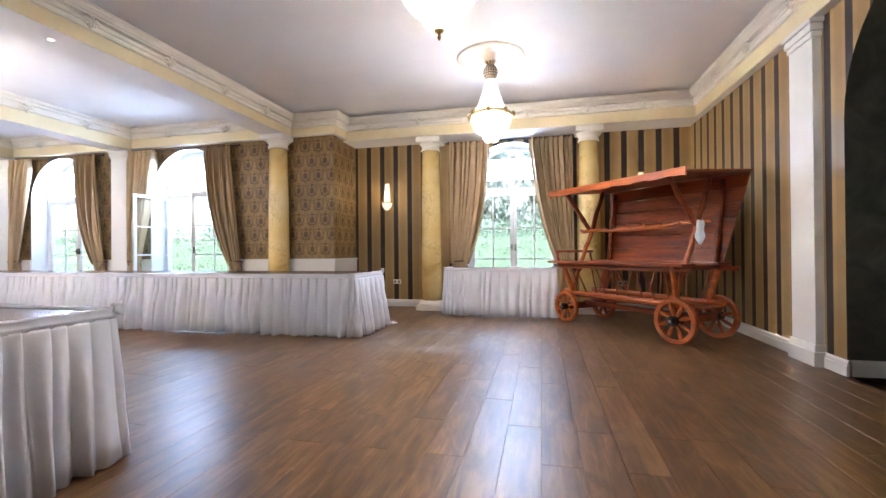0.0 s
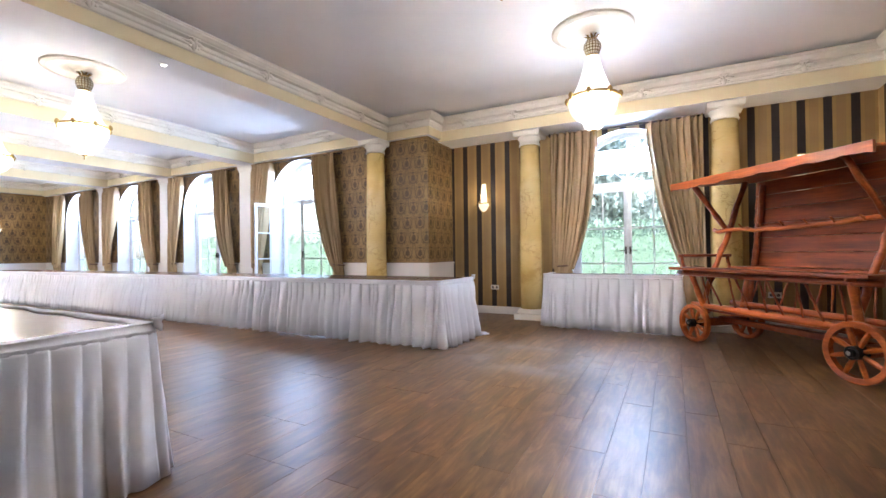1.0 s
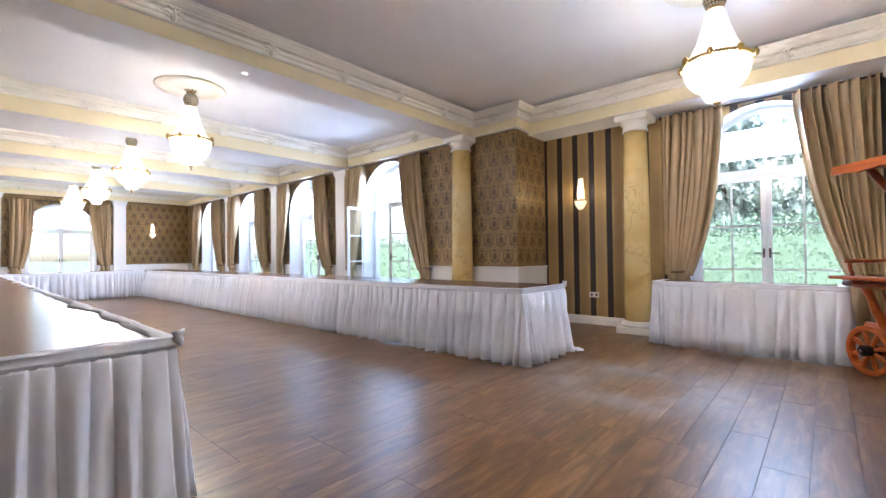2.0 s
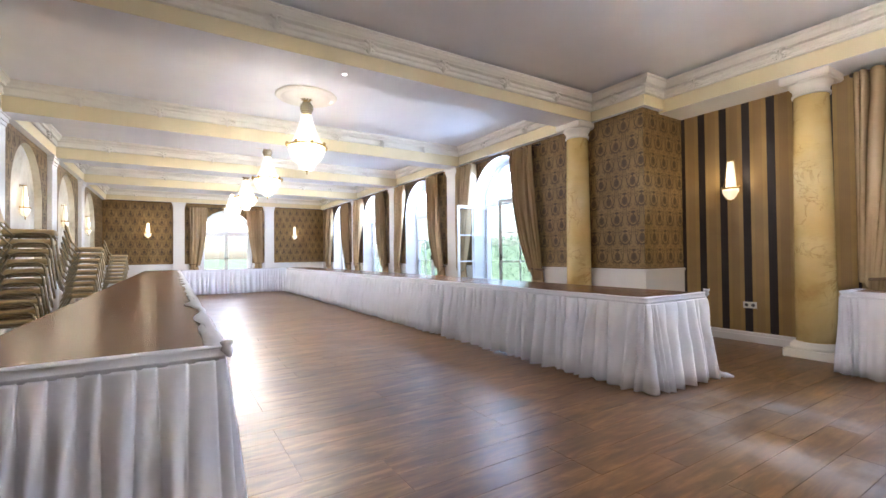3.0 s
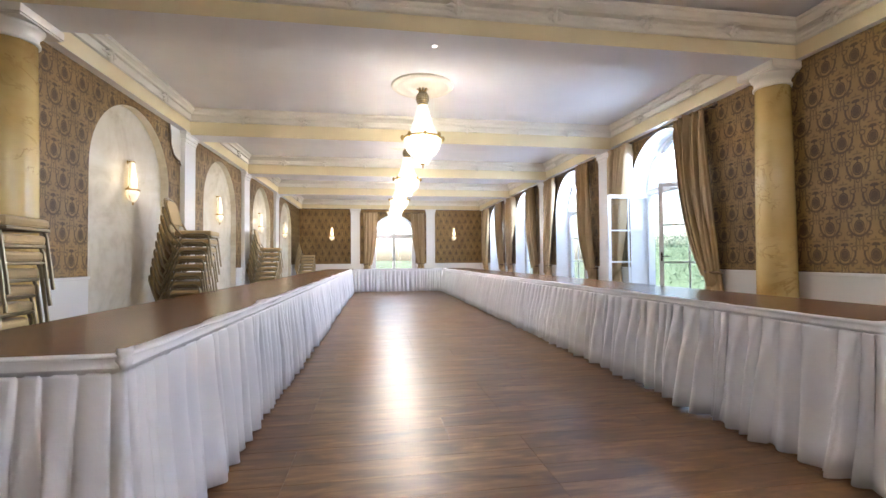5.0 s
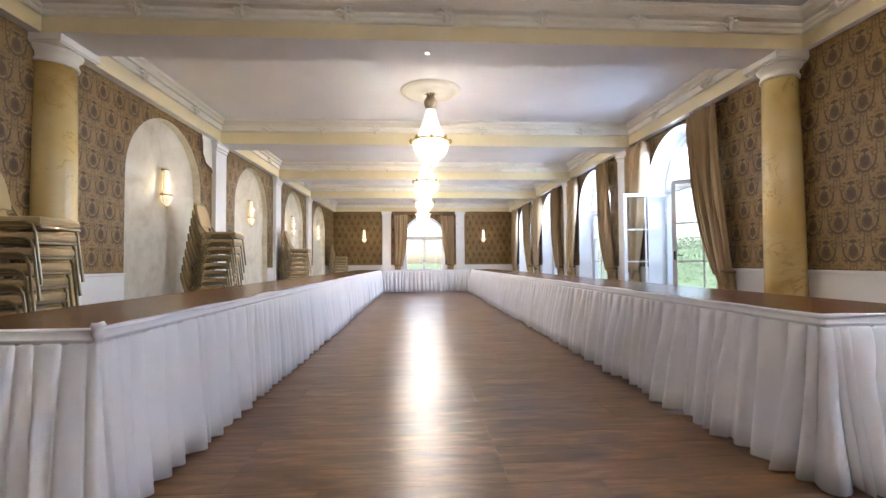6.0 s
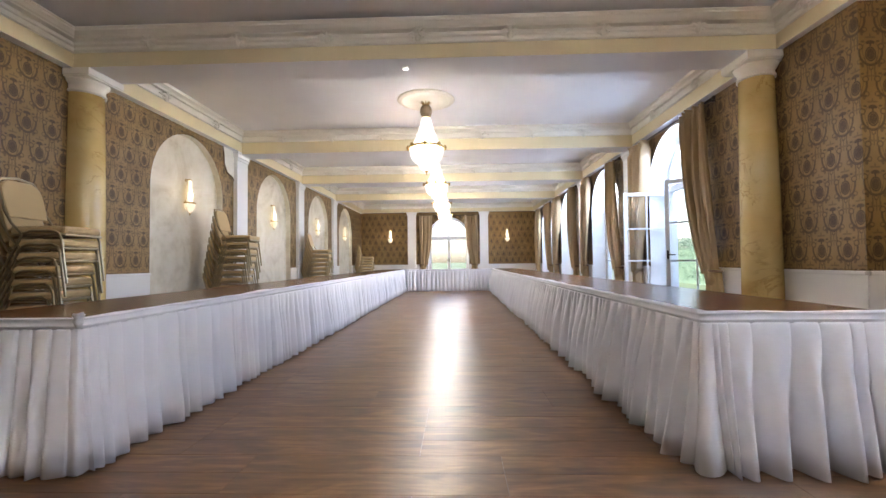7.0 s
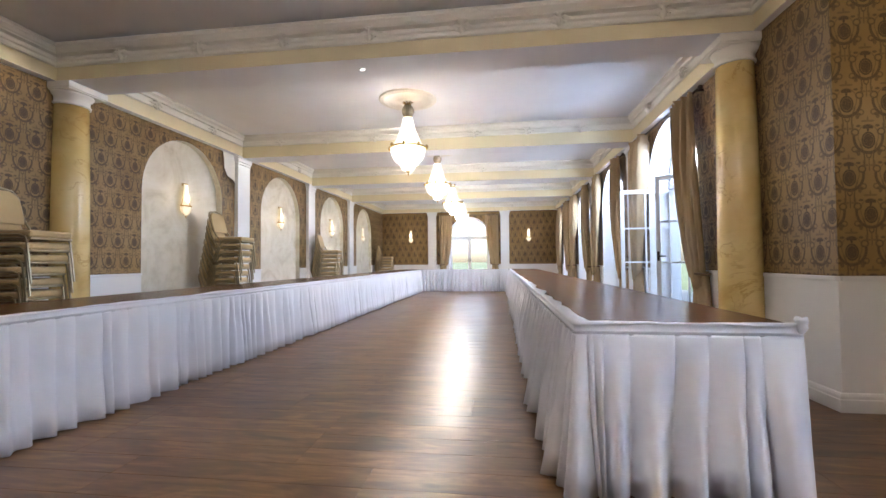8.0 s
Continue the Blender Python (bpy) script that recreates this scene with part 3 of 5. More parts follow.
part("curled_edge", tube(bmesh.new(), [(x + 0.008, Y_S + 0.016 + 0.006 * (i % 2), z - 0.004) for i, (x, z) in enumerate(TORN[:7])], 0.014, 6, taper=[0.5, 1.0, 0.7, 0.9, 1.3, 0.8, 0.9]), M_TASSEL, torn, "dark curled edge of torn wallpaper", smooth=True)


# dado panels with a cap rail, and skirting
def dado(name, m, runs):
    bm, cap = bmesh.new(), bmesh.new()
    for a, b in runs:
        box(bm, a, b, 0.001, 0.014, 0.0, 0.88, m)
        box(cap, a, b, 0.001, 0.030, 0.88, 0.912, m)
        box(cap, a, b, 0.014, 0.028, 0.0, 0.10, m)
    ob = structure(part(name, bm, M_WHITE), "white painted dado panel", "dado")
    part("cap_rail", cap, M_WHITE, ob, bevel=0.004)


def between(s0, s1, centres, half):
    cur, out = s0, []
    for c in sorted(centres):
        out.append((cur, c - half))
        cur = c + half
    return out + [(cur, s1)]


dado("dado_north", plan(0, Y_N, 1, 0, 0, -1), between(X_W, -4.28, WIN_X, HALF + 0.005))
dado("dado_south", plan(0, Y_S, 1, 0, 0, 1), between(X_W, X_PIER, NICHE_X, 0.865))
dado("dado_west", plan(X_W, 0, 0, 1, 1, 0), between(Y_S, Y_N, [3.27], 0.845))
dado("dado_pier", plan(0, 6.79, 1, 0, 0, -1), [(-4.28, X_PIER + 0.014)])
dado("dado_pier_side", plan(X_PIER, 0, 0, 1, 1, 0), [(6.79, Y_BAY)])
SKIRT = [(0, 0.002), (0.022, 0.002), (0.022, 0.085), (0.016, 0.09), (0.016, 0.11), (0.010, 0.125), (0, 0.13)]
for path in ([(X_E, 4.05), (X_E, Y_BAY), (0.31, Y_BAY)], [(-1.37, Y_BAY), (X_PIER + 0.03, Y_BAY)], [(X_E + 0.7, 4.08), (X_E + 0.02, 4.08)], [(X_PIER + 0.029, Y_BAY), (X_PIER + 0.029, 6.761), (-4.28, 6.761)]):
    structure(part("baseboard", sweep(bmesh.new(), path, SKIRT), M_WHITE), "white moulded baseboard", "baseboard")


# ---- windows ----
def arched_frame(h, spring, z0, w, d0, d1, seg=24):
    """Frame round an arched opening, local x across, y deep."""
    bm = bmesh.new()
    out = [(-h, z0), (-h, spring)] + [(-h * math.cos(math.pi * i / seg), spring + h * math.sin(math.pi * i / seg)) for i in range(1, seg)] + [(h, spring), (h, z0)]
    g = h - w
    inn = [(-g, z0 + w), (-g, spring)] + [(-g * math.cos(math.pi * i / seg), spring + g * math.sin(math.pi * i / seg)) for i in range(1, seg)] + [(g, spring), (g, z0 + w)]
    n = len(out)
    vs = [[bm.verts.new((p[0], d, p[1])) for p in lst] for lst in (out, inn) for d in (d0, d1)]
    o0, o1, i0, i1 = vs
    for j in range(n):
        k2 = (j + 1) % n
        for a, b in ((o0, i0), (o1, i1), (o0, o1), (i0, i1)):
            bm.faces.new((a[j], a[k2], b[k2], b[j]))
    return bm


def sash(w, z0, z1, bars=True, name="sash"):
    """Casement hinged at local x = 0, reaching to x = w; with bars, two across and one upright."""
    e = part(name, boxes((0, 0.055, -0.02, 0.02, z0, z1), (w - 0.055, w, -0.02, 0.02, z0, z1), (0.055, w - 0.055, -0.02, 0.02, z0, z0 + 0.08), (0.055, w - 0.055, -0.02, 0.02, z1 - 0.055, z1)), M_FRAME, bevel=0.004)
    H = z1 - z0
    if bars:
        part("glazing_bar", boxes((0.055, w - 0.055, -0.012, 0.012, z0 + H * 0.36 - 0.012, z0 + H * 0.36 + 0.012), (0.055, w - 0.055, -0.012, 0.012, z0 + H * 0.66 - 0.012, z0 + H * 0.66 + 0.012), (w * 0.52 - 0.011, w * 0.52 + 0.011, -0.011, 0.011, z0 + 0.08, z1 - 0.055)), M_FRAME, e)
    g = part("pane", boxes((0.05, w - 0.05, -0.003, 0.003, z0 + 0.07, z1 - 0.05)), M_GLASS, e, "clear glass")
    g.visible_shadow = False
    bm = boxes((w - 0.04, w - 0.018, -0.045, -0.02, 1.02, 1.14))
    tube(bm, [(w - 0.029, -0.04, 1.08), (w - 0.029, -0.065, 1.08), (w - 0.13, -0.065, 1.08)], 0.008, 6)
    part("handle", bm, M_ROD, e, "dark metal window handle")
    return e


def window(m, number, spring, sill=SILL, open_deg=(0, 0), h=HALF - 0.005, tz=None, bars=True):
    e = empty("window_%d" % number, m)
    tz = tz or spring - 0.02
    part("window_frame", arched_frame(h, spring, sill + 0.002, 0.06, 0.0, 0.07), M_FRAME, e, bevel=0.003)
    part("transom", boxes((-h + 0.06, h - 0.06, -0.008, 0.075, tz, tz + 0.09)), M_FRAME, e, bevel=0.004)
    fan = bmesh.new()
    R = h - 0.06
    for a in (45, 90, 135):
        c, s = math.cos(radians(a)), math.sin(radians(a))
        tube(fan, [(0.0, 0.03, tz + 0.09), (R * 0.99 * c, 0.03, spring + R * 0.99 * s)], 0.012, 6)
    lathe(fan, [(0.0, -0.03), (0.09, -0.03), (0.09, 0.0), (0.0, 0.0)], 16, (0, 0.03, tz + 0.12), 0.25)
    part("fan_bar", fan, M_FRAME, e)
    seg = 20
    bm = bmesh.new()
    bm.faces.new([bm.verts.new((-R * math.cos(math.pi * i / seg), 0.035, max(tz + 0.09, spring + R * math.sin(math.pi * i / seg)))) for i in range(seg + 1)])
    g = part("fan_pane", bm, M_GLASS, e, "clear glass")
    sol = g.modifiers.new("depth", "SOLIDIFY")
    sol.thickness = 0.005
    g.visible_shadow = False
    part("window_sill", boxes((-h, h, -0.25, -0.005, sill + 0.002, sill + 0.03)), M_WHITE, e, bevel=0.005)
    w = h - 0.062
    for side, deg in zip((-1, 1), open_deg):
        s = sash(w, sill + 0.07, tz - 0.004, bars)
        s.parent = e
        # the room lies towards negative local y
        if side < 0:
            s.matrix_basis = pose(-h + 0.06, 0.028, 0, 0, 0, -deg)
        else:
            s.matrix_basis = pose(h - 0.06, 0.028, 0, 0, 0, deg) @ Matrix.Diagonal((-1, 1, 1, 1))
    return tagged(e, "white arched casement window" + (" with its sashes swung open" if any(open_deg) else " with glazing bars" if bars else " with plain panes"), "window", "windows", "structure")


window(pose(WIN_X[0], Y_N + 0.30, 0), 1, SPRING, open_deg=(91, 54))
for i, x in enumerate(WIN_X[1:]):
    window(pose(x, Y_N + 0.30, 0), 2 + i, SPRING)
window(pose(X_W - 0.30, 3.27, 0, 0, 0, 90), 5, 2.0, bars=False)
window(pose(-0.53, Y_BAY + 0.30, 0), 6, 2.10, sill=0.12)


def daylight(name, m, w, h, share=1.0):
    l = new(name, bpy.data.lights.new(name, "AREA"))
    l.data.shape, l.data.size, l.data.size_y = "RECTANGLE", w, h
    l.data.energy, l.data.color = SKYLIGHT * share, (0.58, 0.72, 1.0)
    l.matrix_world = m
    return l


for x in WIN_X:
    daylight("daylight", look((x, Y_N + 0.43, SPRING + HALF - 0.36), (x, Y_N - 1.6, 0.9)), 1.35, 0.55)
daylight("daylight", look((X_W - 0.43, 3.27, 2.0 + HALF - 0.36), (X_W + 1.6, 3.27, 0.9)), 1.35, 0.55, 0.16)
daylight("daylight", look((-0.53, Y_BAY + 0.43, 2.10 + HALF - 0.36), (-0.53, Y_BAY - 1.6, 0.9)), 1.35, 0.55, 0.95)


# ---- lamps ----
def strands(bm, prof, n, at=(0, 0, 0), fill=0.62):
    """Hanging chains of beads along a lathe profile, with gaps between them."""
    for i in range(n):
        a = 2 * math.pi * i / n
        c, q = math.cos(a), math.sin(a)
        pts = [(at[0] + r * c, at[1] + r * q, at[2] + z) for r, z in prof]
        tube(bm, pts, 1.0, 5, taper=[max(0.0015, math.pi * r / n * fill) for r, z in prof])
    return bm


def chandelier(x, y, tip, top, share=1.0):
    """Basket chandelier of glass beads; tip is the height of its lowest point."""
    e = empty("chandelier", pose(x, y, tip))
    bm = strands(bmesh.new(), [(0.02, 0.03), (0.05, 0.032), (0.085, 0.05), (0.10, 0.085), (0.103, 0.115), (0.125, 0.13), (0.175, 0.165), (0.215, 0.22), (0.235, 0.29), (0.238, 0.36)], 52, (0, 0, 0), 0.78)
    part("bowl", bm, M_LIT, e, "glowing bowl of glass beads", smooth=True)["kind"] = "stuff"
    bm = strands(bmesh.new(), [(0.232, 0.375), (0.19, 0.42), (0.145, 0.52), (0.105, 0.64), (0.075, 0.76), (0.06, 0.82)], 44, (0, 0, 0), 0.99)
    part("tent", bm, M_LIT, e, "glowing tapered curtain of glass beads", smooth=True)["kind"] = "stuff"
    lamp = new("bulbs", bpy.data.lights.new("bulbs", "POINT"))
    lamp.data.energy, lamp.data.shadow_soft_size, lamp.data.color = BULBS * share, 0.15, (1.0, 0.905, 0.84)
    lamp.parent, lamp.location = e, (0, 0, 0.22)
    ring = bmesh.new()
    tube(ring, ring_pts(0.254, 0.368, 40), 0.016, 6, closed=True)
    for i in range(8):
        a = 2 * math.pi * i / 8
        lathe(ring, [(0.0, -0.045), (0.022, -0.02), (0.028, 0.005), (0.018, 0.028), (0.0, 0.042)], 8, (0.272 * math.cos(a), 0.272 * math.sin(a), 0.372))
    part("brass_ring", ring, M_BRASS, e, smooth=True)
    part("collar", lathe(bmesh.new(), [(0.05, 0.80), (0.066, 0.805), (0.066, 0.825), (0.045, 0.83)], 24), M_BRASS, e, smooth=True)
    part("bead_ball", lathe(bmesh.new(), [(0.045, 0.825), (0.075, 0.85), (0.092, 0.90), (0.088, 0.94), (0.062, 0.985), (0.04, 0.995)], 28), M_BALL, e, smooth=True)
    leaf = bmesh.new()
    lathe(leaf, [(0.04, 0.99), (0.05, 1.0), (0.03, 1.01)], 20)
    for i in range(8):
        a = 2 * math.pi * i / 8
        tube(leaf, [(0.03 * math.cos(a), 0.03 * math.sin(a), 1.0), (0.055 * math.cos(a), 0.055 * math.sin(a), 1.035), (0.085 * math.cos(a), 0.085 * math.sin(a), 1.035)], 0.010, 5, taper=[1, 0.9, 0.2])
    tube(leaf, [(0, 0, 1.0), (0, 0, top - tip - 0.02)], 0.012, 8)
    part("crown", leaf, M_BRASS, e, smooth=True)
    part("finial", lathe(bmesh.new(), [(0.0, -0.035), (0.008, -0.03), (0.012, -0.012), (0.007, 0.004), (0.03, 0.018), (0.034, 0.03), (0.0, 0.034)], 16), M_BRASS, e, smooth=True)
    ros = lathe(bmesh.new(), [(0.05, -0.045), (0.11, -0.03), (0.16, -0.014), (0.30, -0.012), (0.33, -0.030), (0.365, -0.034), (0.39, -0.022), (0.405, -0.024), (0.42, -0.010), (0.42, -0.003), (0.0, -0.003)], 56, (x, y, top))
    r = structure(part("ceiling_rose", ros, M_TRIM, smooth=True), "round white stucco ceiling rose above a chandelier", "ceiling rose")
    r["group"] = "ceiling roses"
    return tagged(e, "lit basket chandelier of glass beads with brass ring", "chandelier", "chandeliers")


for x in CH_X:
    chandelier(x, 3.195, 2.318, CEIL, 0.85)
chandelier(-0.63, 5.38, 2.335, CEIL_FRONT, 0.68)
chandelier(-0.63, 2.58, 2.345, CEIL_FRONT, 0.68)


def sconce(m):
    """Wall lamp of glass beads; local y points into the room, z = 0 at its lowest tip."""
    e = empty("sconce", m @ Matrix.Diagonal((1.16, 0.80, 1.16, 1)))
    part("wall_plate", boxes((-0.016, 0.016, 0.0, 0.012, 0.11, 0.17)), M_BRASS, e, bevel=0.004)
    part("hook_plate", boxes((-0.010, 0.010, 0.0, 0.012, 0.425, 0.46)), M_BRASS, e, bevel=0.004)
    part("lit_basket", lathe(bmesh.new(), [(0.0, 0.015), (0.03, 0.025), (0.060, 0.06), (0.080, 0.10), (0.083, 0.135)], 20, (0, 0.085, 0)), M_CANDLE, e, "glowing basket of glass beads", smooth=True)
    part("lit_tent", lathe(bmesh.new(), [(0.054, 0.155), (0.050, 0.22), (0.043, 0.32), (0.034, 0.42), (0.03, 0.44)], 20, (0, 0.075, 0)), M_CANDLE, e, "glowing curtain of glass beads", smooth=True)
    lamp = new("bulb", bpy.data.lights.new("bulb", "POINT"))
    lamp.data.energy, lamp.data.shadow_soft_size, lamp.data.color = CANDLE_BULB, 0.02, (1.0, 0.80, 0.52)
    lamp.parent, lamp.location = e, (0, 0.145, 0.26)
    bm = bmesh.new()
    tube(bm, ring_pts(0.083, 0.145, 24, (0, 0.085)), 0.008, 6, closed=True)
    for s in (-1, 1):
        lathe(bm, [(0.0, -0.02), (0.012, 0.0), (0.0, 0.025)], 8, (0.09 * s, 0.085, 0.15))
        tube(bm, [(0.080 * s, 0.085, 0.148), (0.058 * s, 0.080, 0.22), (0.047 * s, 0.075, 0.33), (0.036 * s, 0.071, 0.444)], 0.0042, 6)
        tube(bm, [(0.083 * s, 0.085, 0.142), (0.072 * s, 0.085, 0.075), (0.042 * s, 0.085, 0.028), (0.006 * s, 0.085, 0.008)], 0.0036, 6)
    part("brass_ring", bm, M_BRASS, e, smooth=True)
    bm = bmesh.new()
    tube(bm, ring_pts(0.034, 0.445, 18, (0, 0.07)), 0.007, 6, closed=True)
    tube(bm, [(0, 0.01, 0.45), (0, 0.036, 0.445)], 0.007, 6)
    part("top_cap", bm, M_BRASS, e, smooth=True)
    part("finial", lathe(bmesh.new(), [(0.0, -0.02), (0.01, -0.008), (0.012, 0.012), (0.0, 0.016)], 10, (0, 0.085, 0)), M_BRASS, e, smooth=True)
    return tagged(e, "lit brass wall sconce hung with glass beads", "wall lamp", "wall lamps")


sconce(pose(-2.835, Y_BAY, 1.77, 0, 0, 180))
sconce(pose(1.57, Y_BAY, 1.77, 0, 0, 180))
for x in NICHE_X:
    sconce(pose(x - 0.02, Y_S - 0.10, 1.77))
for y in (0.87, 5.66):
    sconce(pose(X_W, y, 1.80, 0, 0, -90))

sp = part("spotlight", lathe(bmesh.new(), [(0.032, -0.006), (0.036, -0.004), (0.036, 0.0), (0.0, 0.0)], 24, (-4.47, 3.11, Z_BEAM)), M_CAP, smooth=True)
part("lens", lathe(bmesh.new(), [(0.024, -0.008), (0.024, -0.0065), (0.0, -0.0065)], 20, (-4.47, 3.11, Z_BEAM)), M_SPOT, sp, "lit lens")
tagged(sp, "small round recessed spotlight, lit", "spotlight")


# ---- curtains ----
def fold(t, folds, sharp=0.6):
    s = math.sin(2 * math.pi * folds * t)
    return math.copysign(abs(s) ** sharp, s)


def curtain(m, top, tie, z_top=2.93, z_tie=0.92, folds=6, seed=1, lean=0.35):
    """Pleated curtain drawn to a tie. top: (outer, inner) along the wall; tie: (outer, inner) at the tie. Local x along the wall, y into the room."""
    rnd = random.Random(seed)
    e = empty("curtain", m)
    bm = bmesh.new()
    nu, nv = folds * 14, 44
    ph = [rnd.uniform(0, 6.28) for _ in range(6)]
    # uneven fold widths: a warped fold phase across the cloth
    warp = [rnd.uniform(-0.075, 0.075) for _ in range(3)]
    rows = []
    for j in range(nv + 1):
        t = j / nv
        z = z_top + (z_tie - z_top) * t
        k = max(0.0, (t - 0.10) / 0.90)
        xo = top[0] + (tie[0] - top[0]) * k ** 1.05
        xi = top[1] + (tie[1] - top[1]) * (lean * k + (1 - lean) * k ** 3)
        belly = math.sin(math.pi * min(1.0, k)) * (0.6 + 0.4 * k)
        row = []
        for i in range(nu + 1):
            u = i / nu
            w = u + sum(a * math.sin((q + 1) * math.pi * u * 2 + ph[q] + 0.7 * k * (q - 1)) for q, a in enumerate(warp)) * (0.35 + 0.65 * k)
            pinch = math.exp(-((t - 0.035) / 0.03) ** 2)
            amp = (0.060 + 0.030 * math.sin(7 * u + ph[3] + 1.5 * k)) * (1 - 0.15 * k) * (1 - 0.45 * pinch)
            y = 0.112 + amp * fold(w, folds, 1.0) + 0.016 * math.sin(2 * math.pi * w * folds * 0.5 + ph[4]) + 0.055 * math.sin(math.pi * u) * belly
            x = xo + (xi - xo) * u + (0.016 + 0.016 * k) * math.cos(2 * math.pi * folds * w + 0.6)
            sag = 0.17 * k ** 7 * math.sin(math.pi * min(1.0, u * 1.15)) + 0.05 * k ** 3 * u
            row.append(bm.verts.new((x, max(0.022, y), z - sag)))
        rows.append(row)
    for a, b in zip(rows, rows[1:]):
        for i in range(nu):
            bm.faces.new((a[i], a[i + 1], b[i + 1], b[i]))
    ob = part("drape", bm, M_CURTAIN, e, smooth=True)
    ob.modifiers.new("depth", "SOLIDIFY").thickness = 0.004
    # lower tail below the tie
    bm = bmesh.new()
    c, w = (tie[0] + tie[1]) / 2, abs(tie[1] - tie[0]) / 2
    rows = []
    for j in range(13):
        t = j / 12
        z = z_tie + 0.02 - (z_tie - 0.06) * t
        ww = w * (0.75 + 0.9 * min(1, t * 1.6))
        rows.append([bm.verts.new((c + ww * math.cos(a) * 1.0, 0.075 + 0.06 * math.sin(a) * (1 + 0.35 * math.sin(7 * a)), z)) for a in [2 * math.pi * i / 36 for i in range(36)]])
    for a, b in zip(rows, rows[1:]):
        for i in range(36):
            bm.faces.new((a[i], a[(i + 1) % 36], b[(i + 1) % 36], b[i]))
    part("tail", bm, M_CURTAIN, e, smooth=True)
    bm = bmesh.new()
    tube(bm, [(c + (w + 0.012) * math.cos(a), 0.085 + 0.085 * math.sin(a), z_tie + 0.012 * math.cos(a) * (1 if tie[0] < c else -1)) for a in [2 * math.pi * i / 20 for i in range(20)]], 0.016, 6, closed=True)
    part("tieback", bm, M_TASSEL, e, "brown cord tieback", smooth=True)
    return tagged(e, "gold brown satin curtain gathered with a tieback", "curtain", "curtains")


def rod(m, half, z):
    e = empty("curtain_rod", m)
    bm = tube(bmesh.new(), [(-half, 0.08, z), (half, 0.08, z)], 0.013, 8)
    part("pole", bm, M_ROD, e, smooth=True)
    for s in (-1, 1):
        part("finial", lathe(bmesh.new(), [(0.0, -0.03), (0.022, -0.015), (0.026, 0.0), (0.022, 0.015), (0.0, 0.03)], 12, (s * (half + 0.02), 0.08, z)), M_ROD, e, smooth=True)
        part("bracket", boxes((s * half * 0.93 - 0.008, s * half * 0.93 + 0.008, 0.0, 0.085, z - 0.012, z + 0.012)), M_ROD, e)
    return tagged(e, "dark curtain rod fixed above the window", "curtain rod", "curtain rods")


for i, x in enumerate(WIN_X):
    rod(pose(x, Y_N, 0, 0, 0, 180), 1.12, 2.96)
    # local x is mirrored: positive is towards the end wall
    curtain(pose(x, Y_N, 0, 0, 0, 180), (1.25, 0.66), (1.29, 1.05), 2.97, 0.88, 8, 10 + i, 0.85)
    curtain(pose(x, Y_N, 0, 0, 0, 180), (-0.99, -0.45), (-1.16, -0.93), 2.97, 0.88, 8, 30 + i)
rod(pose(X_W, 3.27, 0, 0, 0, -90), 1.15, 2.90)
curtain(pose(X_W, 3.27, 0, 0, 0, -90), (-1.20, -0.66), (-1.18, -0.92), 2.91, 0.90, 6, 3)
curtain(pose(X_W, 3.27, 0, 0, 0, -90), (1.20, 0.66), (1.18, 0.92), 2.91, 0.90, 6, 4)
rod(pose(-0.53, Y_BAY, 0, 0, 0, 180), 1.10, 2.962)
curtain(pose(-0.53, Y_BAY, 0, 0, 0, 180), (1.10, 0.36), (1.09, 0.78), 2.968, 0.84, 9, 5, 0.45)
curtain(pose(-0.53, Y_BAY, 0, 0, 0, 180), (-1.03, -0.32), (-1.02, -0.76), 2.968, 0.84, 9, 6, 0.55)


# ---- tables and skirts ----
def banquet_table(x0, x1, y0, y1):
    e = empty("banquet_table", pose((x0 + x1) / 2, (y0 + y1) / 2, 0))
    hx, hy = (x1 - x0) / 2 - 0.0003, (y1 - y0) / 2
    part("tabletop", boxes((-hx, hx, -hy, hy, 0.722, 0.748)), M_TOP, e, bevel=0.001)
    for sx in (-1, 1):
        for sy in (-1, 1):
            part("leg", boxes((sx * (hx - 0.08) - 0.018, sx * (hx - 0.08) + 0.018, sy * (hy - 0.08) - 0.018, sy * (hy - 0.08) + 0.018, 0.0, 0.722)), M_LEGS, e)
    return tagged(e, "mahogany topped banquet table standing in a row", "table", "banquet tables")


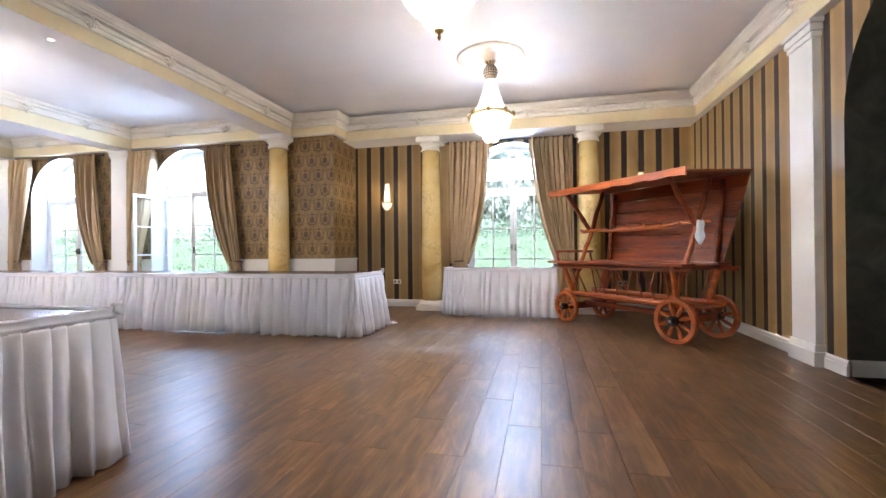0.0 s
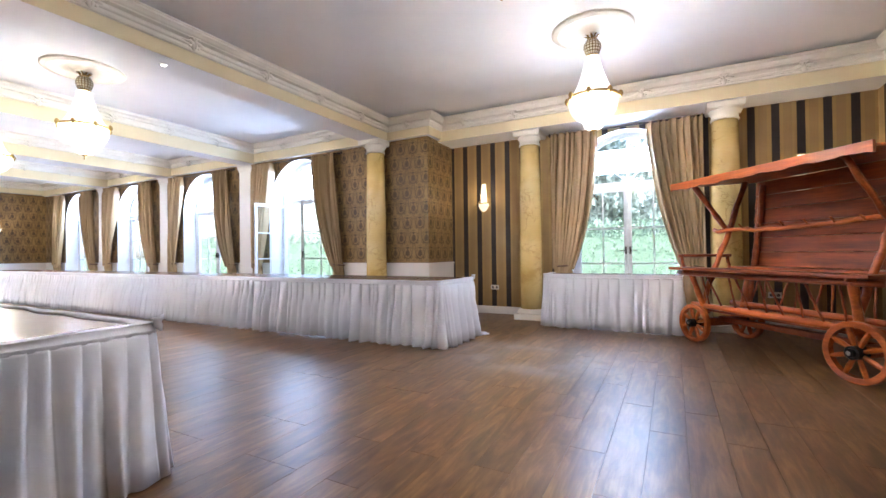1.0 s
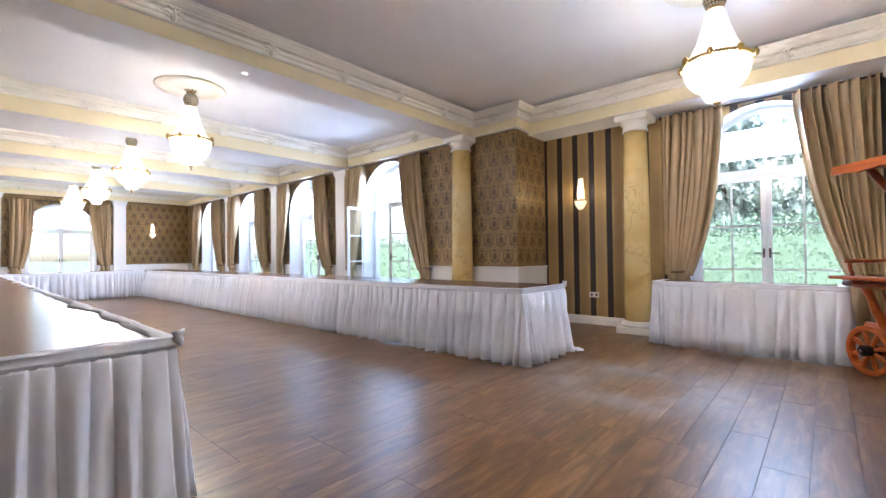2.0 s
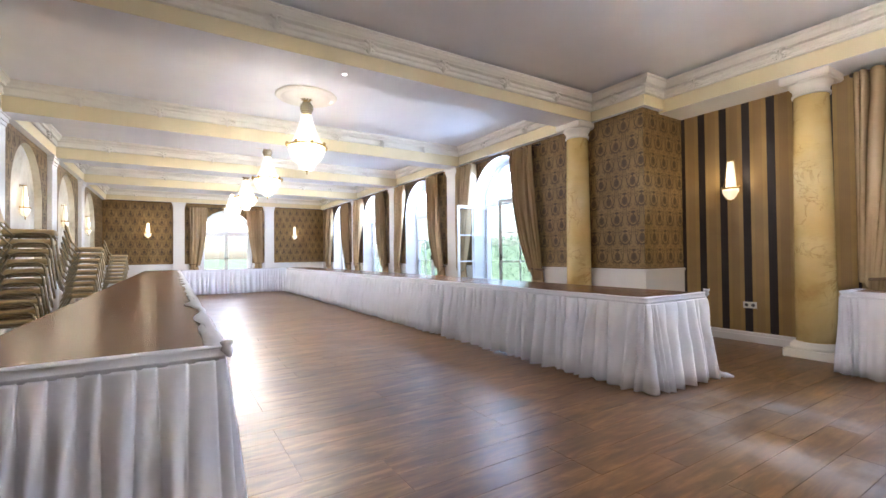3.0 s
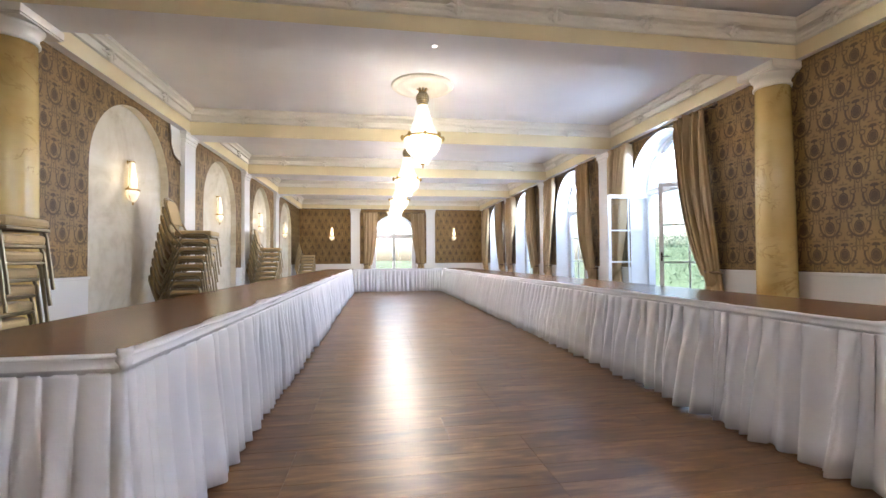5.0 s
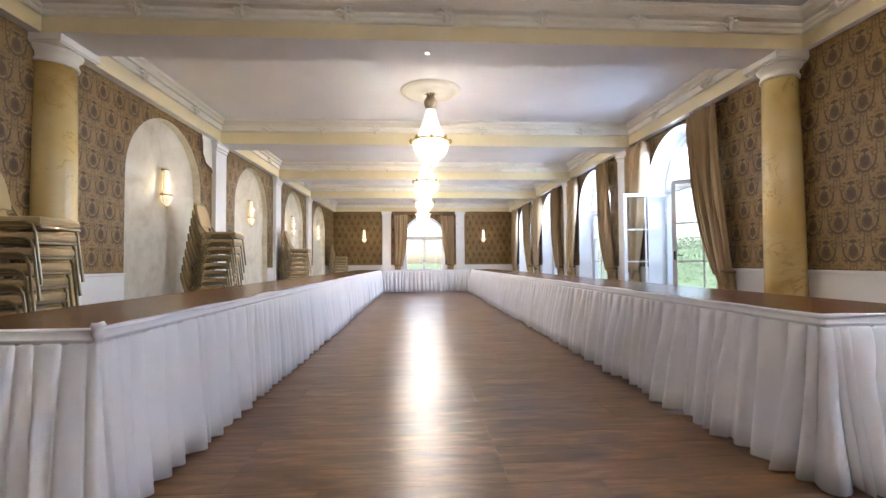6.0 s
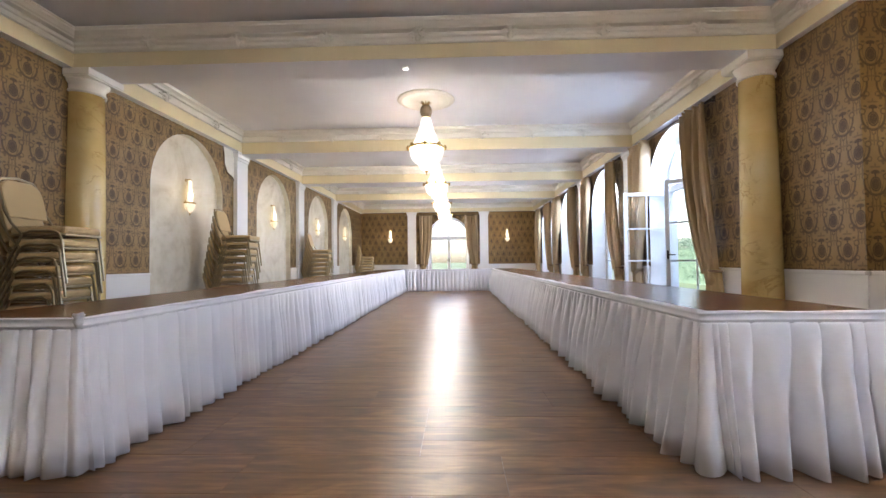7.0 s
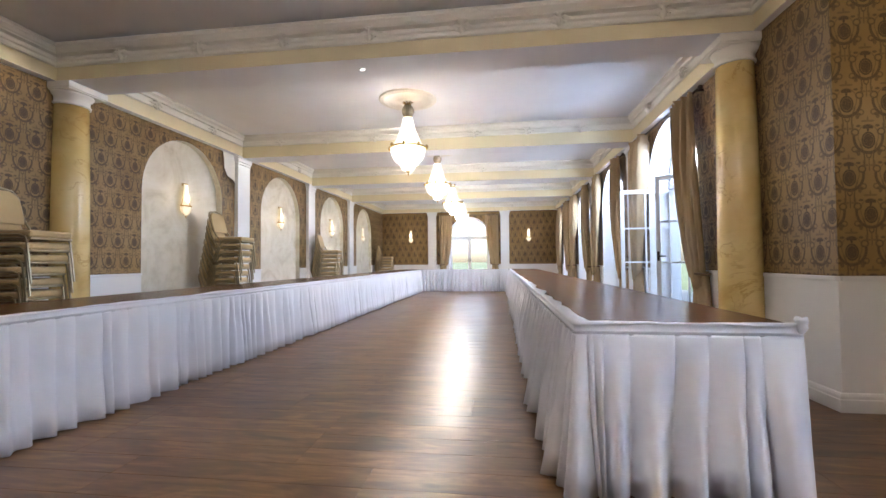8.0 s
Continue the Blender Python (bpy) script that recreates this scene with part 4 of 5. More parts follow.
def table_skirt(path, label, seed=1, z_hem=0.012, pitch=0.122, flare=0.03, depth=1.0):
    """Knife-pleated linen hung from a sewn band round table edges; the table lies to the left of the path."""
    rnd = random.Random(seed)
    pts = [Vector(p) for p in path]
    legs, total = [], 0.0
    for a, b in zip(pts, pts[1:]):
        legs.append((total, a, (b - a).normalized(), (b - a).length))
        total += (b - a).length
    R = 0.07

    def at(s):
        """Place and outward direction at the distance s, rounded at the corners."""
        s = min(max(s, 0.0), total)
        i = max(j for j, g in enumerate(legs) if g[0] <= s + 1e-9)
        s0, a, d, ln = legs[i]
        n = Vector((d.y, -d.x))
        p = a + d * (s - s0)
        near = 0.0
        for j, sign in ((i + 1, 1), (i - 1, -1)):
            gap = (s0 + ln - s) if sign > 0 else (s - s0)
            if 0 <= j < len(legs):
                near = max(near, 1 - gap / 0.28)
                if gap < R:
                    d2 = legs[j][2]
                    w2 = 0.5 * (1 - gap / R)
                    n = (n * (1 - w2) + Vector((d2.y, -d2.x)) * w2).normalized()
            elif len(legs) > 1:
                near = max(near, 1.6 * (1 - gap / 0.28))
        return p, n, near
    # gathered pleats: narrow tucks under the band that open into rounded, uneven folds towards the hem
    shape = (0.0, 0.06, 0.14, 0.23, 0.33, 0.44, 0.55, 0.66, 0.77, 0.86, 0.925, 0.985)
    zs = (0.705, 0.692, 0.668, 0.625, 0.55, 0.46, 0.36, 0.25, 0.13, z_hem)
    tucks, s = [], 0.0
    while s < total - pitch * 0.7:
        tucks.append((s, rnd.uniform(-0.03, 0.03), rnd.choice((0.0, 0.0, 0.2, 0.55)), rnd.uniform(0.45, 1.0)))
        turn = any(abs(s - g[0]) < 0.075 for g in legs[1:])
        s += (0.28 if turn else 1.0) * pitch * rnd.choice((0.55, 0.8, 0.95, 1.1, 1.45)) * rnd.uniform(0.85, 1.15)
    tucks.append((total, 0.0, 0.0, 1.0))
    cols = []
    for k, ((sa, da, fa, pa), (sb, db, fb, pb)) in enumerate(zip(tucks, tucks[1:])):
        full, skew, bow = rnd.uniform(0.35, 1.0) + 4.5 * min(0.14, sb - sa) - 0.1, rnd.uniform(0.65, 1.5), rnd.uniform(0.5, 0.9)
        lift = rnd.uniform(-0.004, 0.007)
        for q in shape + ((1.0,) if k == len(tucks) - 2 else ()):
            round_fold = max(0.0, math.sin(math.pi * q ** skew))
            knife = min(1.0, q * 1.25) * min(1.0, max(0.0, 1.0 - q) * 14.0)
            col = []
            for z in zs:
                t = (0.705 - z) / 0.69
                along = sa + (sb - sa) * q + (da + (db - da) * q) * t ** 1.3
                p2, n2, near = at(along)
                near = min(1.0, max(0.0, near))
                slow = noise.noise(Vector((along * 2.6, z * 1.6, seed * 7.3)))
                small = noise.noise(Vector((along * 9.0, z * 5.0, seed * 3.1)))
                open_up = min(1.0, t * 2.0) ** 0.8
                hump = knife * (1 - open_up) + round_fold ** (1.0 + 0.8 * bow) * open_up
                ridge = depth * (0.012 + 0.090 * full * t ** 0.65)
                dip = (fa * (1 - q) + fb * q) * ridge * t
                off = 0.005 + (0.012 + flare * near) * t + dip + (ridge - dip) * hump * (1 - 0.25 * near)
                off += slow * (0.002 + 0.030 * t) + small * 0.006 * t
                p3 = p2 + n2 * max(0.004, off)
                col.append((p3.x, p3.y, z + (lift + 0.010 * slow - 0.004 * hump if z == z_hem else 0.0)))
            cols.append(col)
    e = empty("table_skirt")
    band = []
    n_band = int(total / 0.03)
    for i in range(n_band + 1):
        sc = total * i / n_band
        p, n, near = at(sc)
        loose = noise.noise(Vector((sc * 2.4, 1.7, seed)))
        wave = 0.013 * noise.noise(Vector((sc * 5.0, 3.3, seed)))
        rim = ((-0.045 - 0.060 * loose, 0.7520), (-0.015, 0.7535 + abs(wave) * 0.6), (0.005, 0.7540 + wave * 0.6), (0.0080, 0.7515 + wave * 0.6), (0.0085, 0.744), (0.0080, 0.722), (0.0105, 0.7195), (0.0105, 0.7165), (0.0080, 0.714), (0.0085, 0.700))
        band.append([(p.x + n.x * (d + 0.003 * noise.noise(Vector((sc * 8, z * 30, seed)))), p.y + n.y * (d + 0.003 * noise.noise(Vector((sc * 8, z * 30, seed)))), z) for d, z in rim])
    # loose cloth edge folded back over the rim of the tables
    flap = []
    for i in range(n_band + 1):
        sc = total * i / n_band
        p, n, near = at(sc)
        a1 = noise.noise(Vector((sc * 1.9, 8.1, seed)))
        a2 = noise.noise(Vector((sc * 6.5, 2.6, seed)))
        a3 = noise.noise(Vector((sc * 3.7, 5.2, seed)))
        up = 0.010 * max(0.0, a2) + 0.022 * max(0.0, a1 - 0.1)
        rim = ((-0.050 - 0.080 * a1, 0.7530 + 0.005 * max(0.0, a3)), (-0.026, 0.7550 + 0.9 * up), (-0.003, 0.7575 + 0.9 * up), (0.0100 + 0.008 * a2, 0.7560 + 0.5 * up), (0.0140 + 0.010 * a3, 0.7475 - 0.020 * a1))
        flap.append([(p.x + n.x * d, p.y + n.y * d, z) for d, z in rim])
    for name, grid in (("sewn_band", band), ("folded_edge", flap), ("pleated_drape", cols)):
        bm = bmesh.new()
        vs = [[bm.verts.new(c) for c in col] for col in grid]
        for a, b in zip(vs, vs[1:]):
            for i in range(len(a) - 1):
                bm.faces.new((a[i], a[i + 1], b[i + 1], b[i]))
        ob = part(name, bm, M_SKIRT, e, smooth=True)
        ob.modifiers.new("depth", "SOLIDIFY").thickness = 0.0018
    return tagged(e, label, "table skirt", "table skirts")


XF = -15.12
TL = (0.86, 1.76)
TR = (4.83, 5.76)
for i in range(8):
    a = -2.13 + (XF + 2.13) * i / 8
    b = -2.13 + (XF + 2.13) * (i + 1) / 8
    banquet_table(b, a, *TL)
    banquet_table(b - 0.1, a - 0.1, *TR)
for i in range(3):
    y0, y1 = TL[0] + 0.0, TR[1]
    banquet_table(XF - 0.92, XF - 0.104, y0 + (y1 - y0) * i / 3, y0 + (y1 - y0) * (i + 1) / 3)
left = table_skirt([(-2.13, TL[0]), (-2.13, TL[1]), (XF, TL[1])], "white pleated linen skirt round the table row", 1, flare=0.012, depth=0.72)
table_skirt([(XF + 0.0, TL[1] + 0.03), (XF + 0.0, TR[0] - 0.03)], "white pleated linen skirt on the end tables", 2)
right = table_skirt([(XF + 0.03, TR[0]), (-2.23, TR[0]), (-2.23, TR[1])], "white pleated linen skirt round the table row", 3, flare=0.045)
bm = lathe(bmesh.new(), [(0.085, 0.002), (0.10, 0.008), (0.09, 0.020), (0.055, 0.032), (0.0, 0.036)], 22)
for v in bm.verts:
    q = 1 + 0.45 * noise.noise(v.co * 22)
    v.co.x, v.co.y, v.co.z = v.co.x * q * 0.8 - 2.12, v.co.y * q * 0.55 + 5.80, v.co.z * (1 + 0.5 * noise.noise(v.co * 40))
part("trailing_hem", bm, M_SKIRT, right, "crumpled linen end lying on the floor", smooth=True)
# pinned knots of linen at the outer corners of the rows
for owner, kx, ky in ((left, -2.118, 1.772), (right, -2.218, 5.752)):
    bm = lathe(bmesh.new(), [(0.0, -0.030), (0.014, -0.026), (0.022, -0.006), (0.018, 0.010), (0.026, 0.022), (0.020, 0.034), (0.0, 0.030)], 14)
    for v in bm.verts:
        q = 1 + 0.5 * noise.noise(v.co * 45 + Vector((kx, ky, 0)) * 9)
        v.co = Vector((v.co.x * q + kx, v.co.y * q + ky, v.co.z * q + 0.748))
    part("pinned_knot", bm, M_SKIRT, owner, "small knot of bunched linen", smooth=True)
banquet_table(-1.55, 0.19, 6.74, 7.24)
table_skirt([(-1.55, 7.24), (-1.55, 6.74), (0.19, 6.74), (0.19, 7.24)], "white pleated linen skirt on the window table", 4, flare=0.0, depth=0.5)


# ---- stacked banquet chairs ----
def banquet_chair():
    """Seat faces local +y; origin on the floor."""
    e = empty("banquet_chair")
    w = 0.21
    bm = boxes((-w, w, -0.21, 0.22, 0.408, 0.475))
    part("seat", bm, M_SEAT, e, bevel=0.022)
    fr = bmesh.new()
    tube(fr, [(-w + 0.01, -0.2, 0.40), (-w + 0.01, 0.215, 0.40), (w - 0.01, 0.215, 0.40), (w - 0.01, -0.2, 0.40)], 0.011, 6, closed=True)
    part("seat_frame", fr, M_TUBE, e)
    bk = bmesh.new()
    rows = []
    for j in range(13):
        t = j / 12
        z = 0.55 + 0.32 * t
        half = 0.185 + 0.012 * math.sin(math.pi * t)
        if t > 0.7:
            half *= math.sqrt(max(0.0, 1 - ((t - 0.7) / 0.31) ** 2)) * 0.55 + 0.45
        y = -0.230 - 0.080 * t
        rows.append([(-half, y, z), (half, y, z), (half, y - 0.035, z), (-half, y - 0.035, z)])
    vr = [[bk.verts.new(p) for p in r] for r in rows]
    for a, b in zip(vr, vr[1:]):
        for i in range(4):
            bk.faces.new((a[i], a[(i + 1) % 4], b[(i + 1) % 4], b[i]))
    bk.faces.new(vr[0])
    bk.faces.new(vr[-1])
    part("backrest", bk, M_SEAT, e, bevel=0.012)
    for s in (-1, 1):
        x = s * (w + 0.004)
        lg = tube(bmesh.new(), [(x, 0.24, 0.0), (x, 0.195, 0.36), (x, 0.175, 0.41), (x, 0.13, 0.432), (x, -0.05, 0.432), (x, -0.10, 0.41)], 0.011, 6)
        part("front_leg", lg, M_TUBE, e)
        lg = tube(bmesh.new(), [(x, -0.31, 0.0), (x, -0.11, 0.40), (x * 0.97, -0.20, 0.50), (x * 0.93, -0.26, 0.60), (x * 0.93, -0.325, 0.82)], 0.011, 6)
        part("back_leg", lg, M_TUBE, e)
    fr = bmesh.new()
    tube(fr, [(-w * 0.93, -0.325, 0.82), (-w * 0.75, -0.338, 0.875), (0, -0.342, 0.902), (w * 0.75, -0.338, 0.875), (w * 0.93, -0.325, 0.82)], 0.011, 6)
    part("back_frame", fr, M_TUBE, e)
    return tagged(e, "beige upholstered steel banquet chair in a stack", "chair", "stacked chairs")


model = banquet_chair()
first = True
for x, y, turn, n in ((-3.66, 0.03, 6, 9), (-6.72, 0.06, 6, 10), (-10.85, 0.06, 6, 9), (-16.45, 0.06, 6, 8)):
    for i in range(n):
        m = pose(x, y, 0, 0, 0, turn) @ pose(0.004 * ((i * 7) % 3 - 1), 0.018 * i, 0.109 * i, 0, 0, ((i * 5) % 3 - 1) * 0.8)
        if first:
            model.matrix_basis, first = m, False
        else:
            copy_thing(model, m)


# ---- decorated farm wagon ----
def wheel(parent, x, y, r, name="wheel"):
    """Wheel in the local xz plane, centre at (x, y, r)."""
    rim = bmesh.new()
    n = 36
    prof = [(r, -0.026), (r, 0.026), (r - 0.012, 0.03), (r * 0.80, 0.026), (r * 0.80, -0.026), (r - 0.012, -0.03)]
    rings = [[rim.verts.new((x + p * math.cos(2 * math.pi * i / n), y + d, r + p * math.sin(2 * math.pi * i / n))) for p, d in prof] for i in range(n)]
    for i in range(n):
        a, b = rings[i], rings[(i + 1) % n]
        for j in range(len(prof)):
            rim.faces.new((a[j], a[(j + 1) % len(prof)], b[(j + 1) % len(prof)], b[j]))
    w = part(name, rim, M_WHEEL, parent)
    for i in range(8):
        a = 2 * math.pi * (i + 0.4) / 8
        sp = bmesh.new()
        tube(sp, [(x + q * r * math.cos(a), y, r + q * r * math.sin(a)) for q in (0.15, 0.5, 0.83)], 0.020, 6, taper=[0.7, 1.15, 0.85])
        part("spoke", sp, M_WHEEL, w)
    hub = bmesh.new()
    for d0, d1, rr in ((-0.06, 0.06, 0.22), (-0.085, -0.06, 0.15)):
        prof = [(0.0, d0), (rr * r, d0), (rr * r, d1), (0.0, d1)]
        rg = [[hub.verts.new((x + p * math.cos(2 * math.pi * i / 18), y + d, r + p * math.sin(2 * math.pi * i / 18))) for i in range(18)] for p, d in prof[1:3]]
        for i in range(18):
            hub.faces.new((rg[0][i], rg[0][(i + 1) % 18], rg[1][(i + 1) % 18], rg[1][i]))
        hub.faces.new(rg[0])
        hub.faces.new(rg[1])
    part("hub", hub, M_HUB, w, "black iron hub")
    cap = bmesh.new()
    cap.faces.new([cap.verts.new((x + 0.075 * r * math.cos(2 * math.pi * i / 14), y - 0.0865, r + 0.075 * r * math.sin(2 * math.pi * i / 14))) for i in range(14)])
    part("hub_cap", cap, M_CHROME, w).modifiers.new("depth", "SOLIDIFY").thickness = 0.006
    return w


def pole(parent, name, pts, r=0.03, mat=None, wob=0.006, seed=0):
    """A rough-hewn pole through the points, slightly crooked."""
    rnd = random.Random(seed + int(1000 * abs(pts[0][0] + pts[-1][2])))
    out = []
    for a, b in zip(pts, pts[1:]):
        for j in range(6):
            t = j / 6
            out.append(Vector(a) * (1 - t) + Vector(b) * t + Vector((rnd.uniform(-wob, wob), rnd.uniform(-wob, wob), rnd.uniform(-wob, wob))))
    out.append(Vector(pts[-1]))
    return part(name, tube(bmesh.new(), out, r, 8, taper=[rnd.uniform(0.85, 1.1) for _ in out]), mat or M_WAGON, parent, smooth=True)


def wagon(m):
    """Local x runs from the small wheels (-) to the large wheels (+); y from the open side (-) to the plank back (+)."""
    e = empty("farm_wagon", m)
    L = 0.85
    for y in (-0.36, 0.36):
        wheel(e, L, y, 0.247)
        wheel(e, -L, y, 0.218)
    for x, z in ((L, 0.247), (-L, 0.218)):
        part("axle", boxes((x - 0.045, x + 0.045, -0.32, 0.32, z - 0.04, z + 0.05)), M_WAGON, e, bevel=0.008)
    part("perch", boxes((-L, L, -0.04, 0.04, 0.225, 0.285)), M_WAGON, e, bevel=0.008)
    for i in range(4):
        part("floor_board", boxes((-L - 0.1, L + 0.12, -0.26 + 0.13 * i + 0.003, -0.26 + 0.13 * (i + 1) - 0.003, 0.36, 0.385)), M_WAGON, e, bevel=0.004)
    for y, yt in ((-0.27, -0.40), (0.27, 0.40)):
        pole(e, "lower_rail", [(-L - 0.12, y, 0.42), (L + 0.15, y, 0.41)], 0.034, M_WHEEL, 0.004)
        pole(e, "upper_rail", [(-L - 0.2, yt, 0.80), (0, yt, 0.795), (L + 0.22, yt, 0.80)], 0.028, M_WAGON, 0.004)
        for i in range(9):
            x = -0.72 + 1.44 * i / 8
            lean = 0.055 * (1 if i % 2 else -1) + 0.02
            pole(e, "stake", [(x, y, 0.42), (x - lean, yt, 0.80)], 0.0105, M_WAGON, 0.003, i)
        for x in (-L, L):
            pole(e, "end_stake", [(x * 0.94, y * 0.9, 0.33), (x * 1.0, yt, 0.82)], 0.034, M_WHEEL, 0.005)
    part("ledge", boxes((-L - 0.25, L + 0.18, -0.50, -0.28, 0.838, 0.868)), M_WAGON, e, bevel=0.006)
    part("ledge", boxes((-L - 0.10, L + 0.10, 0.24, 0.46, 0.838, 0.868)), M_WAGON, e, bevel=0.006)
    for x in (-L - 0.02, L + 0.02):
        pole(e, "cross_bar", [(x, -0.48, 0.825), (x, 0.5, 0.825)], 0.026)
    for x in (-L + 0.05, L - 0.05):
        pole(e, "post", [(x - 0.03, -0.30, 0.36), (x, -0.12, 0.85), (x + 0.02, 0.06, 1.28)], 0.031, M_WHEEL, 0.008)
        pole(e, "roof_strut", [(x + 0.02, 0.06, 1.28), (x + 0.0, -0.38, 1.815)], 0.030)
        pole(e, "roof_strut", [(x + 0.02, 0.06, 1.28), (x + 0.02, 0.30, 1.865)], 0.032)
        pole(e, "back_post", [(x, 0.30, 0.36), (x, 0.42, 0.86), (x, 0.57, 1.84)], 0.034)
    pole(e, "peg_rail", [(-L - 0.12, 0.03, 1.30), (-0.4, 0.03, 1.285), (0.2, 0.03, 1.305), (L + 0.14, 0.03, 1.33)], 0.026, M_WHEEL, 0.014)
    for i in range(6):
        x = -0.55 + 0.24 * i
        pole(e, "peg", [(x, 0.03, 1.305), (x + 0.02, -0.05, 1.355)], 0.010, M_WHEEL, 0.001, i)
    pole(e, "hand_rail", [(-L - 0.16, -0.42, 1.0), (-L - 0.16, 0.30, 1.0)], 0.018)
    for y in (-0.38, 0.26):
        pole(e, "hand_rail_post", [(-L - 0.14, y, 0.82), (-L - 0.16, y, 1.01)], 0.018)
    # leaning plank back
    for i in range(6):
        z0, z1 = 0.87 + 0.171 * i, 0.87 + 0.171 * (i + 1) - 0.004
        f = lambda z: 0.46 + (z - 0.87) * 0.155
        bm = bmesh.new()
        x0, x1 = -L - 0.02 - 0.012 * i, L + 0.02 + 0.035 * i
        x2 = x1 + 0.034
        vs = [bm.verts.new(p) for p in ((x0, f(z0), z0), (x1, f(z0), z0), (x2, f(z1), z1), (x0, f(z1), z1), (x0, f(z0) + 0.025, z0), (x1, f(z0) + 0.025, z0), (x2, f(z1) + 0.025, z1), (x0, f(z1) + 0.025, z1))]
        for q in ((0, 1, 2, 3), (7, 6, 5, 4), (0, 4, 5, 1), (1, 5, 6, 2), (2, 6, 7, 3), (3, 7, 4, 0)):
            bm.faces.new([vs[j] for j in q])
        part("back_board", bm, M_WAGON, e, bevel=0.005)
    # pent roof of boards rising to the back
    for i in range(5):
        a, b = -0.50 + 0.235 * i, -0.50 + 0.235 * (i + 1) - 0.004
        g = lambda y: 1.815 + (y + 0.50) * 0.075
        bm = bmesh.new()
        x0, x1 = -L - 0.14, L + 0.24
        vs = [bm.verts.new(p) for p in ((x0, a, g(a)), (x1, a, g(a)), (x1, b, g(b)), (x0, b, g(b)), (x0, a, g(a) + 0.025), (x1, a, g(a) + 0.025), (x1, b, g(b) + 0.025), (x0, b, g(b) + 0.025))]
        for q in ((0, 3, 2, 1), (4, 5, 6, 7), (0, 1, 5, 4), (1, 2, 6, 5), (2, 3, 7, 6), (3, 0, 4, 7)):
            bm.faces.new([vs[j] for j in q])
        part("roof_board", bm, M_WAGON, e, bevel=0.004)
    # fascia with a wavy sawn lower edge
    bm = bmesh.new()
    x0, x1, top, bot = -L - 0.15, L + 0.25, [], []
    for i in range(41):
        x = x0 + (x1 - x0) * i / 40
        top.append((x, 1.862))
        bot.append((x, 1.780 + 0.007 * math.sin(i * 0.9) + 0.005 * math.sin(i * 2.3)))
    vt = [[bm.verts.new((x, y, z)) for x, z in lst] for y in (-0.530, -0.504) for lst in (top, bot)]
    for i in range(40):
        for a, b in ((0, 1), (2, 3), (0, 2), (1, 3)):
            bm.faces.new((vt[a][i], vt[a][i + 1], vt[b][i + 1], vt[b][i]))
    for i in (0, 40):
        bm.faces.new((vt[0][i], vt[1][i], vt[3][i], vt[2][i]))
    part("fascia", bm, M_WHEEL, e)
    return tagged(e, "red stained wooden farm wagon with a plank roof", "wagon")


# centre between the wheels; the large wheels stand nearer the dark arch
wagon(pose(1.12, 6.0, 0, 0, 0, -51.5))


def hung_cloth(m):
    bm = bmesh.new()
    rows = []
    for j in range(15):
        t = j / 14
        w = 0.020 + 0.026 * math.sin(math.pi * min(1, t * 0.9)) + 0.010 * math.sin(11 * t)
        rows.append([bm.verts.new((w * math.cos(a) * (1 + 0.2 * math.sin(3 * a + 4 * t)), 0.028 * math.sin(a) * (1 + 0.3 * math.cos(5 * a)), -0.26 * t + 0.012 * math.sin(2 * a))) for a in [2 * math.pi * i / 20 for i in range(20)]])
    for a, b in zip(rows, rows[1:]):
        for i in range(20):
            bm.faces.new((a[i], a[(i + 1) % 20], b[(i + 1) % 20], b[i]))
    bm.faces.new(rows[0])
    bm.faces.new(rows[-1])
    ob = part("cloth", bm, M_SKIRT, None, smooth=True)
    ob.matrix_basis = m
    return tagged(ob, "white cloth hanging from the wagon's peg rail", "cloth")


hung_cloth(pose(1.12, 6.0, 0, 0, 0, -51.5) @ pose(0.90, 0.0, 1.34))


def socket(m, wide=2):
    e = part("wall_socket", boxes((-0.075, 0.075, 0.0, 0.010, -0.04, 0.04)), M_SOCKET, bevel=0.005)
    e.matrix_basis = m
    for s in (-1, 1):
        bm = bmesh.new()
        bm.faces.new([bm.verts.new((s * 0.037 + 0.021 * math.cos(2 * math.pi * i / 18), 0.0108, 0.021 * math.sin(2 * math.pi * i / 18))) for i in range(18)])
        part("socket_face", bm, M_LEGS, e, "dark round socket hole").modifiers.new("depth", "SOLIDIFY").thickness = 0.001
    return tagged(e, "white double wall socket on the striped wallpaper", "socket")


socket(pose(-2.67, Y_BAY, 0.46, 0, 0, 180))
socket(pose(1.28, Y_BAY, 0.46, 0, 0, 180))


# ---- outside ----
def make_leaf_mat(name, a, b):
    k = Mat(name, rough=0.6)
    k.color(k.mix(k.island(), a, b))
    return k.m


M_LEAF = make_leaf_mat("hedge leaves", (0.115, 0.185, 0.125), (0.155, 0.235, 0.165))
M_LEAF2 = make_leaf_mat("tree leaves", (0.16, 0.21, 0.19), (0.21, 0.26, 0.235))
k = Mat("lawn", rough=0.9)
k.color(k.ramp(k.noise(3.0, 5), (0.3, (0.07, 0.10, 0.045)), (0.7, (0.12, 0.155, 0.08))))
M_LAWN = k.m
M_BARK = wood("bark", (0.05, 0.035, 0.022), (0.13, 0.10, 0.07), 0.85, "z")
k = Mat("terrace paving", rough=0.8)
k.color(k.ramp(k.noise(4.0, 5), (0.3, (0.30, 0.28, 0.25)), (0.7, (0.42, 0.40, 0.36))))
M_PAVE = k.m

